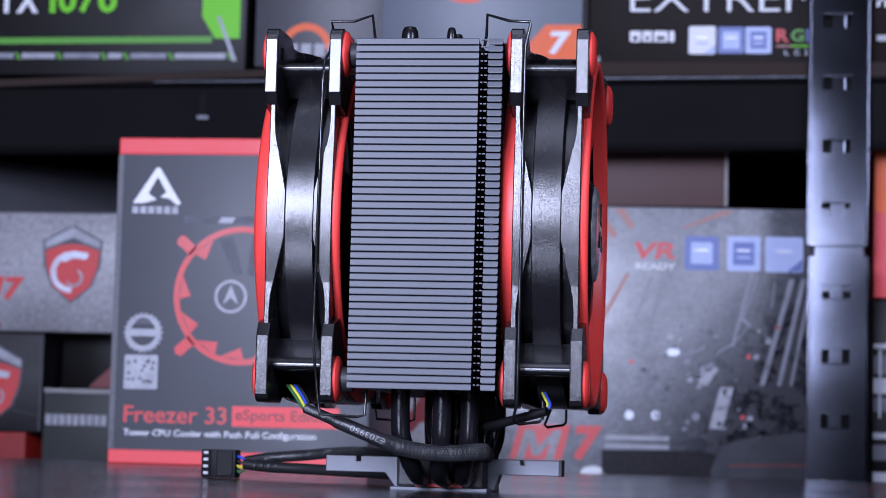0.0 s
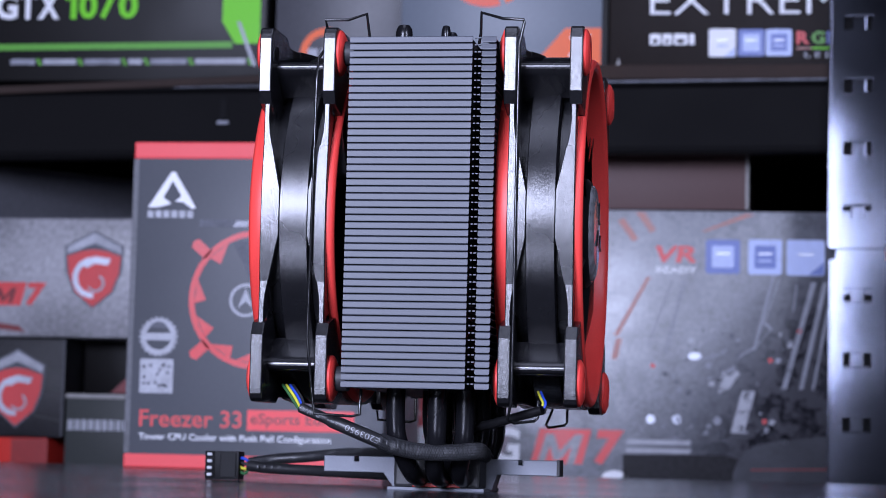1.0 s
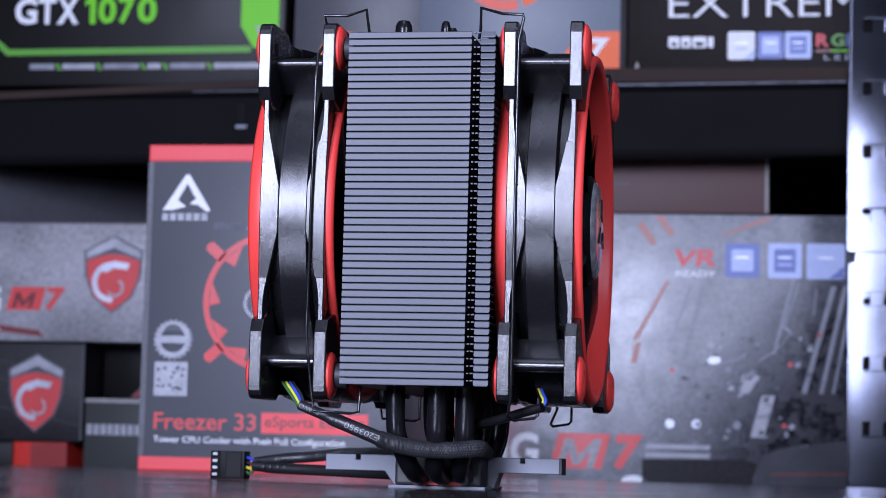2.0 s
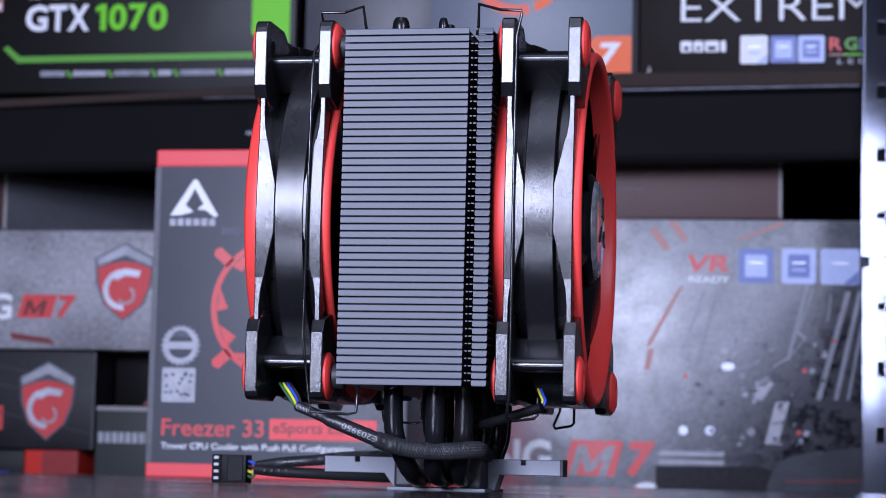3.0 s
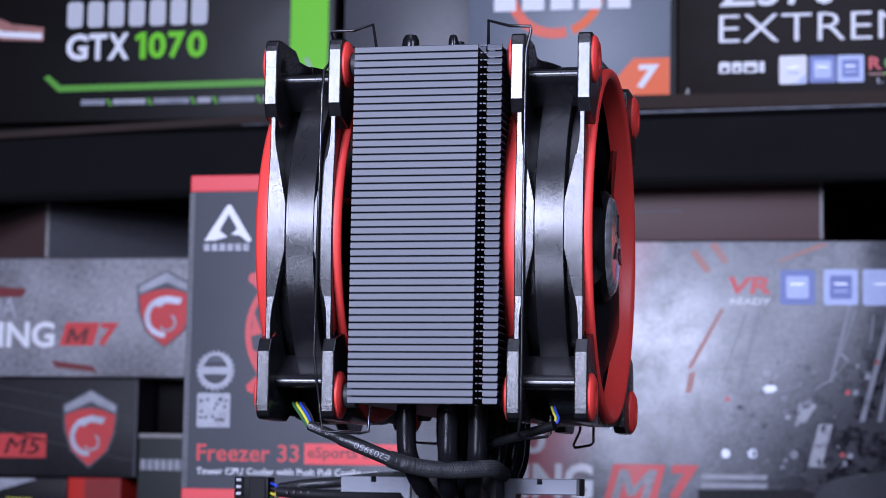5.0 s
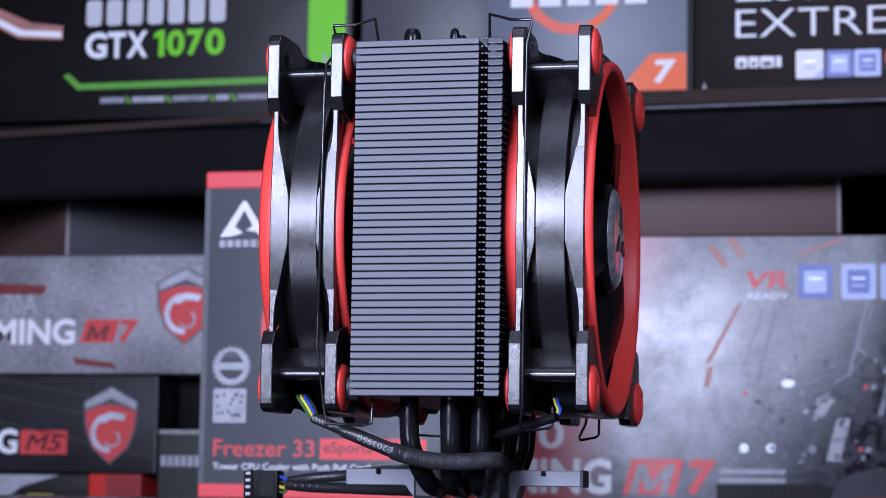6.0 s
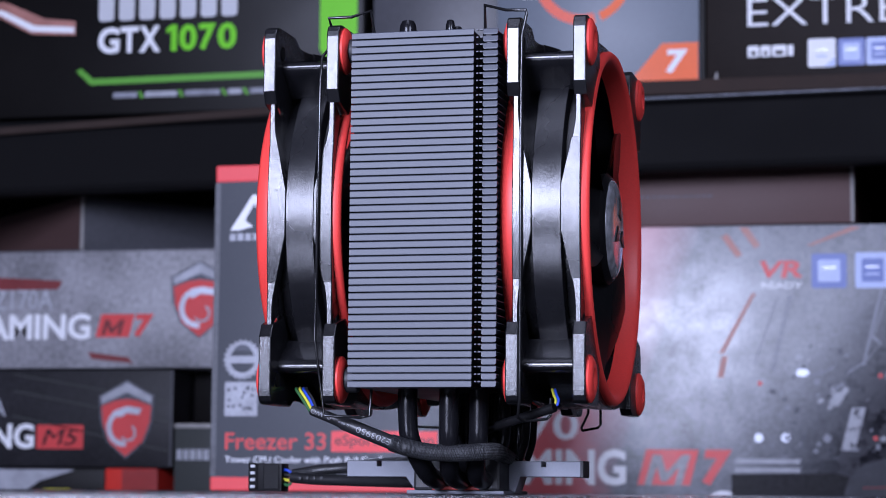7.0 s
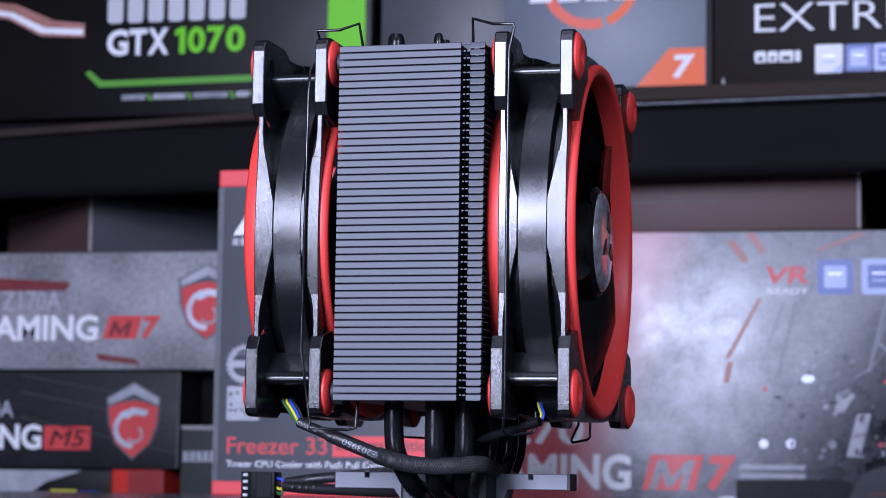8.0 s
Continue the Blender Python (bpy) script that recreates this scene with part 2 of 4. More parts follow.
def thing(name, x, y, z, label, category, group="", kind=""):
    ob = new(name)
    ob.empty_display_size = 0.01
    ob.matrix_basis = Matrix.Translation((x, y, z))
    return tagged(ob, label, category, group, kind)


def block(x0, x1, y0, y1, z0, z1, bevel=0.0, segs=2, bm=None, m=None):
    bm = bm or bmesh.new()
    vs = [bm.verts.new((x, y, z)) for x in (x0, x1) for y in (y0, y1) for z in (z0, z1)]
    fs = [bm.faces.new([vs[i] for i in q]) for q in ((0, 1, 3, 2), (4, 6, 7, 5), (0, 4, 5, 1), (2, 3, 7, 6), (0, 2, 6, 4), (1, 5, 7, 3))]
    if bevel:
        bmesh.ops.recalc_face_normals(bm, faces=fs)
        es = list({e for f in fs for e in f.edges})
        bmesh.ops.bevel(bm, geom=es, offset=bevel, segments=segs, affect="EDGES", profile=0.6)
    if m:
        bmesh.ops.transform(bm, matrix=m, verts=bm.verts)
    return bm


def prism(pts, axis, a, b, bm=None, bevel=0.0):
    """A flat outline, drawn in the two other axes, thickened from a to b along the axis."""
    bm = bm or bmesh.new()

    def put(p, h):
        return {"x": (h, p[0], p[1]), "y": (p[0], h, p[1]), "z": (p[0], p[1], h)}[axis]

    lo, hi = [bm.verts.new(put(p, a)) for p in pts], [bm.verts.new(put(p, b)) for p in pts]
    n = len(pts)
    fs = [bm.faces.new(lo[::-1]), bm.faces.new(hi)]
    fs += [bm.faces.new((lo[i], lo[(i + 1) % n], hi[(i + 1) % n], hi[i])) for i in range(n)]
    if bevel:
        bmesh.ops.recalc_face_normals(bm, faces=fs)
        es = list(set(fs[0].edges) | set(fs[1].edges))
        bmesh.ops.bevel(bm, geom=es, offset=bevel, segments=2, affect="EDGES", profile=0.6)
    return bm


def spun(profile, axis="x", segs=96, centre=(0, 0, 0), closed=True, bm=None):
    """A ring or drum: (height, radius) pairs turned about the axis through the centre."""
    bm = bm or bmesh.new()
    rings = []
    for i in range(segs):
        a = 2 * math.pi * i / segs
        c, s = math.cos(a), math.sin(a)
        row = []
        for h, r in profile:
            p = {"x": (h, r * c, r * s), "y": (r * c, h, r * s), "z": (r * c, r * s, h)}[axis]
            row.append(bm.verts.new(Vector(p) + Vector(centre)))
        rings.append(row)
    n = len(profile)
    for i in range(segs):
        p, q = rings[i], rings[(i + 1) % segs]
        for j in range(n if closed else n - 1):
            k = (j + 1) % n
            bm.faces.new((p[j], q[j], q[k], p[k]))
    if not closed:
        for j in (0, n - 1):
            bm.faces.new([r[j] for r in rings])
    return bm


def glide(points, steps=8):
    """Points of a smooth line through the given ones."""
    ps = [Vector(p) for p in points]
    ps = [2 * ps[0] - ps[1]] + ps + [2 * ps[-1] - ps[-2]]
    out = []
    for i in range(1, len(ps) - 2):
        a, b, c, d = ps[i - 1 : i + 3]
        for k in range(steps):
            t = k / steps
            out.append(0.5 * (2 * b + (c - a) * t + (2 * a - 5 * b + 4 * c - d) * t * t + (3 * b - a - 3 * c + d) * t**3))
    return out + [ps[-2]]


def tube(points, radius, segs=10, bm=None):
    """A round rod along the points; radius may be one number or one for each point."""
    bm = bm or bmesh.new()
    ps = [Vector(p) for p in points]
    rad = radius if isinstance(radius, list) else [radius] * len(ps)
    side = None
    rings = []
    for i, p in enumerate(ps):
        way = (ps[min(i + 1, len(ps) - 1)] - ps[max(i - 1, 0)]).normalized()
        if side is None:
            side = way.orthogonal().normalized()
        side = (side - way * side.dot(way)).normalized()
        up = way.cross(side)
        rings.append([bm.verts.new(p + rad[i] * (math.cos(2 * math.pi * k / segs) * side + math.sin(2 * math.pi * k / segs) * up)) for k in range(segs)])
    for a, b in zip(rings, rings[1:]):
        for k in range(segs):
            bm.faces.new((a[k], a[(k + 1) % segs], b[(k + 1) % segs], b[k]))
    bm.faces.new(rings[0][::-1])
    bm.faces.new(rings[-1])
    return bm


def letters_mesh(text, bold=0.0, shear=0.0, thick=0.02):
    cu = bpy.data.curves.new("t", "FONT")
    cu.body, cu.size, cu.offset, cu.shear, cu.extrude, cu.resolution_u = text, 1.0, bold, shear, thick, 3
    tmp = new("t", cu)
    dg = bpy.context.evaluated_depsgraph_get()
    me = bpy.data.meshes.new_from_object(tmp.evaluated_get(dg))
    bpy.data.objects.remove(tmp)
    bpy.data.curves.remove(cu)
    return me


def lettering(parent, text, x0, x1, z0, z1, y, material, bold=0.0, shear=0.0, m=None, name="lettering"):
    """Words printed on a face that looks towards -y, fitted to x0..x1 and z0..z1."""
    me = letters_mesh(text, bold, shear)
    co = np.array([v.co for v in me.vertices])
    lo, hi = co.min(0), co.max(0)
    sx, sz = (x1 - x0) / (hi[0] - lo[0]), (z1 - z0) / (hi[1] - lo[1])
    for v in me.vertices:
        c = v.co.copy()
        v.co = (x0 + (c.x - lo[0]) * sx, y - 0.00017 if c.z > 0 else y + 0.00002, z0 + (c.y - lo[1]) * sz)
    if m:
        me.transform(m)
    return part(name, me, material, parent)


def flat(parent, name, pts, y, material, thick=0.00015, label=""):
    """A printed patch on a face that looks towards -y."""
    return part(name, prism(pts, "y", y - thick, y + 0.00004), material, parent, label)


def rect(x0, x1, z0, z1, lean=0.0):
    return [(x0, z0), (x1, z0), (x1 + lean, z1), (x0 + lean, z1)]


def arc(cx, cz, r, a0, a1, n=24):
    return [(cx + r * math.cos(radians(a0 + (a1 - a0) * i / n)), cz + r * math.sin(radians(a0 + (a1 - a0) * i / n))) for i in range(n + 1)]


def band(cx, cz, r0, r1, a0, a1, n=28):
    return arc(cx, cz, r1, a0, a1, n) + arc(cx, cz, r0, a1, a0, n)


def rounded(x0, x1, z0, z1, r):
    return (arc(x1 - r, z1 - r, r, 0, 90, 5) + arc(x0 + r, z1 - r, r, 90, 180, 5)
            + arc(x0 + r, z0 + r, r, 180, 270, 5) + arc(x1 - r, z0 + r, r, 270, 360, 5))


# ---- the room and the rack ----
def slab(name, x0, x1, y0, y1, z0, z1, material, label, category, bevel=0.0):
    return tagged(part(name, block(x0, x1, y0, y1, z0, z1, bevel), material, None), label, category, kind="structure")


slab("floor", -2.4, 2.4, -3.4, 1.6, -0.85, -0.75, FLOOR_GREY, "plain grey floor covering of the room", "floor")
slab("ceiling", -2.4, 2.4, -3.4, 1.6, 2.0, 2.1, WALL_PAINT, "plain grey painted ceiling of the room", "ceiling")
# the shade behind the rack is put into the north wall's near-black colour
slab("wall_north", -2.4, 2.4, 1.5, 1.6, -0.75, 2.0, BACK_SHADE, "wall behind the loaded rack, its shade put into the dark colour", "wall")
slab("wall_south", -2.4, 2.4, -3.4, -3.3, -0.75, 2.0, WALL_PAINT, "plain grey wall facing the rack", "wall")
slab("wall_west", -2.4, -2.3, -3.3, 1.5, -0.75, 2.0, WALL_PAINT, "plain grey side wall of the room", "wall")
slab("wall_east", 2.3, 2.4, -3.3, 1.5, -0.75, 2.0, WALL_PAINT, "plain grey side wall of the room", "wall")

table = thing("table", 0, 0.1, -0.75, "black lacquered table with a glossy, slightly dusty top", "table")
part("tabletop", block(-0.75, 0.75, -0.46, 0.56, -0.03, 0.0, 0.002), TABLE_BLACK, table)
for lx in (-0.70, 0.66):
    for ly in (-0.42, 0.48):
        part("leg", block(lx, lx + 0.04, ly, ly + 0.04, -0.75, -0.03, 0.002), BEAM_STEEL, table)

LOW = -0.012  # top of the lower shelf
rack = thing("storage_rack", 0.16, 0.9, -0.75, "steel storage rack with slotted posts and dark beams", "rack")
part("lower_board", block(-1.0, 0.9, 0.70, 1.16, LOW - 0.010, LOW, 0.0008), BOARD, rack)
part("upper_board", block(-0.155, 0.9, 0.711, 1.16, 0.2625, 0.2725, 0.0012), BOARD, rack, "brown fibre board with a worn front edge")
SAG = Matrix.Translation((-0.155, 0.0, 0.2725)) @ Matrix.Rotation(radians(-2.3), 4, "Y") @ Matrix.Translation((0.155, 0.0, -0.2725))
part("sagging_board", block(-1.0, -0.156, 0.7098, 0.7118, 0.2638, 0.2694, 0.0012, m=SAG), BOARD, rack, "sagging brown edging of the upper board")
part("back_board", block(-1.0, -0.155, 0.735, 1.16, 0.2540, 0.2640, 0.0012), BEAM_STEEL, rack)
part("lower_beam", block(-1.0, 0.9, 0.706, 0.72, LOW - 0.06, LOW - 0.011, 0.002), BEAM_STEEL, rack)
part("back_beam", block(-1.0, 0.9, 1.15, 1.165, 0.214, 0.262, 0.002), BEAM_STEEL, rack)


def beam_front():
    """Rolled beam: a flat web with a turned lip along the top and a lip below."""
    bm = prism([(0.712, 0.2620), (0.730, 0.2620), (0.730, 0.2600), (0.7165, 0.2600), (0.7165, 0.2150), (0.730, 0.2150), (0.730, 0.2130),
                (0.7145, 0.2130), (0.7135, 0.2145), (0.7150, 0.2180), (0.7150, 0.2570), (0.712, 0.2592)], "x", -1.0, 0.9)
    return bm


part("upper_beam", beam_front(), BEAM_STEEL, rack, "dark steel beam with a turned lip").matrix_basis = Matrix.Rotation(radians(-0.6), 4, "Y")
# thin pale strip that paints the highlight on the beam's top edge
part("beam_glint", block(-0.30, 0.143, 0.7108, 0.7122, 0.2602, 0.2618, 0.0004), surf("pale glint on beam edge", (0.045, 0.048, 0.060), 0.4, 0.5, 0.8, 300, 0.1, blotch=40), rack, "pale strip drawn as the glint along the beam edge").matrix_basis = Matrix.Rotation(radians(-0.6), 4, "Y")
# no opening is cut: a black block paints the shade of the hole
hole = part("beam_hole", block(-0.2705, -0.2655, 0.7140, 0.7156, 0.236, 0.250, 0.0003), INK_HOLE_BLACK, rack)
part("hole_lip", block(-0.272, -0.264, 0.7135, 0.7156, 0.2325, 0.2350, 0.0006), LINE_INK, hole)


def post_face(x0, x1, y, z0, z1, slots):
    """Front strip of a post with slots punched through it and its returned edges."""
    bm = bmesh.new()
    xs = [x0, x0 + 0.0075, x1 - 0.0105, x1]
    zs = [z0]
    for s in slots:
        zs += [s - 0.0042, s + 0.0042]
    zs.append(z1)
    for i in range(len(zs) - 1):
        if i % 2 == 0:
            block(x0, x1, y, y + 0.0015, zs[i], zs[i + 1], bm=bm)
        else:
            block(xs[0], xs[1], y, y + 0.0015, zs[i], zs[i + 1], bm=bm)
            block(xs[2], xs[3], y, y + 0.0015, zs[i], zs[i + 1], bm=bm)
    block(x0, x0 + 0.0015, y + 0.0015, y + 0.034, z0, z1, bm=bm)
    block(x0 - 0.0022, x0, y + 0.0006, y + 0.0030, z0, z1, 0.0006, bm=bm)
    block(x1, x1 + 0.0012, y + 0.0006, y + 0.006, z0, z1, 0.0005, bm=bm)
    return bm


POST_Y = 0.700
TURN = Matrix.Translation((0.1615, POST_Y, 0.15)) @ Matrix.Rotation(radians(-2.8), 4, "Z") @ Matrix.Rotation(radians(-1.15), 4, "X") @ Matrix.Translation((-0.1615, -POST_Y, -0.15))
lower_slots = [0.120 - 0.0418 * k for k in range(4, -1, -1)]
upper_slots = [0.1735 + 0.0415 * k for k in range(0, 8)]
post = part("post", post_face(0.1440, 0.1800, POST_Y, -0.75, 0.1430, lower_slots), RACK_STEEL, rack, "galvanised slotted steel post")
posts = [post, part("post_top", post_face(0.1430, 0.1790, POST_Y, 0.1500, 0.70, upper_slots), RACK_STEEL, rack, "galvanised slotted steel post")]
posts.append(part("sleeve", block(0.1460, 0.1780, POST_Y + 0.0035, POST_Y + 0.006, 0.120, 0.175, 0.0004), RACK_STEEL, rack))
for o in posts:
    o.matrix_basis = TURN
# black sheets behind the slots stand for the shade inside them
for s in lower_slots + upper_slots:
    for nm, bm, mat_ in (("slot_tab", block(0.1555, 0.1650, POST_Y + 0.0008, POST_Y + 0.0022, s - 0.0050, s + 0.0046, 0.0007), RACK_STEEL),
                         ("slot_lip", block(0.1510, 0.1700, POST_Y - 0.0006, POST_Y + 0.0004, s + (0.0044 if s > 0.15 else -0.0056), s + (0.0054 if s > 0.15 else -0.0046), 0.0004), RACK_STEEL),
                         ("slot_shade", block(0.1500, 0.1705, POST_Y + 0.0070, POST_Y + 0.0078, s - 0.007, s + 0.007), INK_HOLE_BLACK)):
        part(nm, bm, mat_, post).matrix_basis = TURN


# ---- cartons ----
def carton(name, x0, x1, y0, y1, z0, z1, material, label, m=None, bevel=0.0012):
    c = thing(name, (x0 + x1) / 2, (y0 + y1) / 2, z0, label, "box", "boxes around the cooler")
    part("body", block(x0, x1, y0, y1, z0, z1, bevel, 2, m=m), material, c, smooth=True)
    return c


def shield(parent, cx, cz, w, h, y):
    """A pointed crest: pale rim, red field and a curled pale mark as plain shapes."""
    def crest(k):
        top = [(-0.5, 0.30), (0, 0.5), (0.5, 0.30), (0.47, -0.02), (0.34, -0.28), (0, -0.5), (-0.34, -0.28), (-0.47, -0.02)]
        return [(cx + p[0] * w * k, cz + p[1] * h * k) for p in top]
    flat(parent, "crest_rim", crest(1.0), y, FAINT_INK)
    flat(parent, "crest_top", [(cx + p[0] * w, cz + p[1] * h) for p in ((-0.46, 0.29), (0, 0.47), (0.46, 0.29), (0.45, 0.20), (0, 0.34), (-0.45, 0.20))], y - 0.0003, DIM_INK)
    red = [(-0.45, 0.17), (-0.2, 0.24), (0, 0.26), (0.2, 0.24), (0.45, 0.17), (0.42, -0.04), (0.30, -0.28), (0, -0.47), (-0.30, -0.28), (-0.42, -0.04)]
    flat(parent, "crest_field", [(cx + p[0] * w, cz + p[1] * h) for p in red], y - 0.0003, RED_INK)
    flat(parent, "crest_curl", band(cx - 0.02 * w, cz - 0.10 * h, 0.24 * w, 0.33 * w, 75, 275, 18), y - 0.0006, FOIL)
    flat(parent, "crest_head", [(cx + a * w, cz + b * h) for a, b in ((-0.24, 0.10), (0.02, 0.17), (0.28, 0.14), (0.24, 0.06), (0.02, 0.08), (-0.12, 0.02))], y - 0.0009, FOIL)
    flat(parent, "crest_tail", band(cx + 0.04 * w, cz - 0.17 * h, 0.11 * w, 0.15 * w, -150, 60, 12), y - 0.0006, DIM_INK)


def mark_m(parent, x0, x1, z0, z1, y, material, lean=0.0):
    """A broad slanted capital drawn as one outline."""
    pts = ((0, 0), (0.2, 0), (0.2, 0.60), (0.42, 0.12), (0.58, 0.12), (0.8, 0.60), (0.8, 0), (1, 0), (1, 1), (0.78, 1), (0.5, 0.42), (0.22, 1), (0, 1))
    return flat(parent, "lettering", [(x0 + (x1 - x0) * u + lean * v, z0 + (z1 - z0) * v) for u, v in pts], y, material)


def badge(parent, x0, x1, z0, z1, y, base, inner, cut=False):
    w = x1 - x0
    b = flat(parent, "badge", rounded(x0, x1, z0, z1, 0.08 * w), y, base)
    if cut:
        flat(b, "badge_corner", [(x1 - 0.42 * w, z0 + 0.02 * w), (x1 - 0.02 * w, z0 + 0.02 * w), (x1 - 0.02 * w, z0 + 0.36 * w)], y - 0.0003, inner)
    else:
        flat(b, "badge_field", rounded(x0 + 0.18 * w, x1 - 0.18 * w, z0 + 0.18 * w, z1 - 0.18 * w, 0.05 * w), y - 0.0003, inner)
    for k in range(2):
        zz = z0 + (0.36 + 0.20 * k) * (z1 - z0)
        flat(b, "badge_bar", rect(x0 + 0.30 * w, x1 - 0.30 * w, zz, zz + 0.06 * w), y - 0.0006, FOIL if k else PALEBLUE_INK)


# cooler carton on the table
AX0, AX1, AY, AZ = -0.2435, -0.0985, 0.436, 0.1805
ab = carton("cooler_carton", AX0, AX1, AY, AY + 0.115, 0.0, AZ, CARD_GREY, "dark grey cooler carton with red bands on the black table")
part("top_band", block(AX0 - 0.0003, AX1 + 0.0003, AY - 0.0003, AY + 0.1153, 0.1712, AZ + 0.0003, 0.0012), CARD_PINK, ab, "light red band along the top")
part("bottom_band", block(AX0 - 0.0003, AX1 + 0.0003, AY - 0.0003, AY + 0.1153, 0.0002, 0.0080, 0.0010), CARD_PINK, ab, "light red band along the base")
part("edge_fold", block(AX0 - 0.0004, AX0 + 0.0028, AY - 0.0002, AY + 0.001, 0.0082, 0.171, 0.0002), surf("scuffed grey carton", (0.085, 0.088, 0.10), 0.45, 0, 0.3, 600, 0.05, blotch=90), ab)
fy = AY
flat(ab, "emblem_leg", [(-0.2348, 0.1442), (-0.2220, 0.1640), (-0.2200, 0.1640), (-0.2075, 0.1442), (-0.2095, 0.1432), (-0.2145, 0.1470), (-0.2195, 0.1475), (-0.2160, 0.1505), (-0.2210, 0.1590), (-0.2262, 0.1498), (-0.2215, 0.1462), (-0.2290, 0.1442)], fy, WHITE_INK)
for k in range(6):
    x = -0.2350 + k * 0.00452
    flat(ab, "emblem_bar", rect(x, x + 0.0034, 0.1384, 0.1424), fy, DIM_INK)
seal = flat(ab, "round_seal", band(-0.2262, 0.0723, 0.0072, 0.0102, 0, 359.9, 40), fy, DIM_INK)
for k in range(22):
    a = 2 * math.pi * k / 22
    cx, cz = -0.2262 + 0.0104 * math.cos(a), 0.0723 + 0.0104 * math.sin(a)
    flat(seal, "seal_tooth", rect(cx - 0.0007, cx + 0.0007, cz - 0.0007, cz + 0.0007), fy, DIM_INK)
flat(seal, "seal_bar", rect(-0.2335, -0.2190, 0.0703, 0.0743), fy - 0.0003, DIM_INK)
flat(seal, "seal_top", arc(-0.2262, 0.0752, 0.0055, 20, 160, 10), fy - 0.0003, FAINT_INK)
tile = flat(ab, "pale_square", rounded(-0.2362, -0.2172, 0.0412, 0.0600, 0.0008), fy, DIM_INK)
rnd = random.Random(5)
for k in range(16):
    x, z = -0.2347 + rnd.random() * 0.0145, 0.0428 + rnd.random() * 0.014
    flat(tile, "grey_fleck", rect(x, x + 0.0015, z, z + 0.0015), fy - 0.0003, FAINT_INK)
lettering(ab, "Freezer 33", -0.2355, -0.1775, 0.0228, 0.0322, fy, RED_INK, 0.012)
flat(ab, "red_panel", rect(-0.1745, -0.1150, 0.0218, 0.0330), fy, CARD_PINK)
lettering(ab, "eSports Edition", -0.1725, -0.1170, 0.0236, 0.0312, fy - 0.0003, DARKRED_INK, 0.01)
lettering(ab, "Tower CPU Cooler with Push Pull Configuration", -0.2355, -0.1275, 0.0146, 0.0192, fy, WHITE_INK, 0.008)
# picture of a fan on the carton
pc = (-0.1715, 0.0935)
fan_print = flat(ab, "printed_ring", band(pc[0], pc[1], 0.0350, 0.0382, 0, 359.9, 60), fy, RED_INK)
for k, a in enumerate((128, 172, 205, 235, 262, 292)):
    p = [(pc[0] + r * math.cos(radians(a + d)), pc[1] + r * math.sin(radians(a + d))) for r, d in ((0.0352, -10), (0.0352, 12), (0.0285, 9), (0.0300, 3))]
    flat(fan_print, "printed_flare", p, fy, RED_INK)
for a in (139, 222):
    c, s = math.cos(radians(a)), math.sin(radians(a))
    p = [(pc[0] + r * c - o * s, pc[1] + r * s + o * c) for r, o in ((0.037, -0.003), (0.047, -0.003), (0.0485, 0.0), (0.047, 0.003), (0.037, 0.003))]
    flat(fan_print, "printed_lug", p, fy, RED_INK)
for a in (20, 55, 88):
    p = [(pc[0] + r * math.cos(radians(a + d)), pc[1] + r * math.sin(radians(a + d))) for r, d in ((0.012, 0), (0.033, 12), (0.034, 26), (0.013, 22))]
    flat(fan_print, "printed_blade", p, fy, FAINT_INK)
flat(fan_print, "printed_hub", band(pc[0] - 0.0060, pc[1] - 0.0005, 0.0076, 0.0092, 0, 359.9, 30), fy, DIM_INK)
flat(fan_print, "printed_mark", [(pc[0] - 0.0105, pc[1] - 0.005), (pc[0] - 0.006, pc[1] + 0.006), (pc[0] - 0.0015, pc[1] - 0.005), (pc[0] - 0.006, pc[1] - 0.001)], fy, DIM_INK)
flat(ab, "printed_frame", rect(-0.205, -0.135, 0.1335, 0.1375), fy, FAINT_INK)
flat(ab, "printed_gleam", rect(-0.186, -0.178, 0.1335, 0.1368, 0.002), fy - 0.0003, DIM_INK)

# big board carton, face to the room
MY = 0.750
mb = carton("board_carton", -0.195, 0.1475, MY, MY + 0.068, LOW, 0.1795, ART_BOARD, "glossy mainboard carton with a printed circuit picture")
lettering(mb, "GAMING", -0.1740, -0.0640, 0.0060, 0.0300, MY, WHITE_INK, 0.035)
lettering(mb, "Z270", -0.1740, -0.0960, 0.0360, 0.0560, MY, WHITE_INK, 0.02)
flat(mb, "red_panel", rect(-0.0565, -0.0215, 0.0065, 0.0300, 0.0060), MY, RED_INK)
mark_m(mb, -0.0520, -0.0270, 0.0065, 0.0265, MY - 0.0003, ART_GREY, 0.0060)
lettering(mb, "7", -0.0135, 0.0065, 0.0065, 0.0300, MY, RED_INK, 0.05, 0.15)
lettering(mb, "VR", 0.0255, 0.0535, 0.1440, 0.1555, MY, RED_INK, 0.03, 0.15)
lettering(mb, "READY", 0.0265, 0.0535, 0.1370, 0.1412, MY, WHITE_INK, 0.02)
badge(mb, 0.0595, 0.0825, 0.1370, 0.1600, MY, BLUE_INK, PALEBLUE_INK)
badge(mb, 0.0880, 0.1105, 0.1368, 0.1605, MY, PALEBLUE_INK, BLUE_INK)
badge(mb, 0.1135, 0.1390, 0.1365, 0.1605, MY, PALEBLUE_INK, BLUE_INK, True)
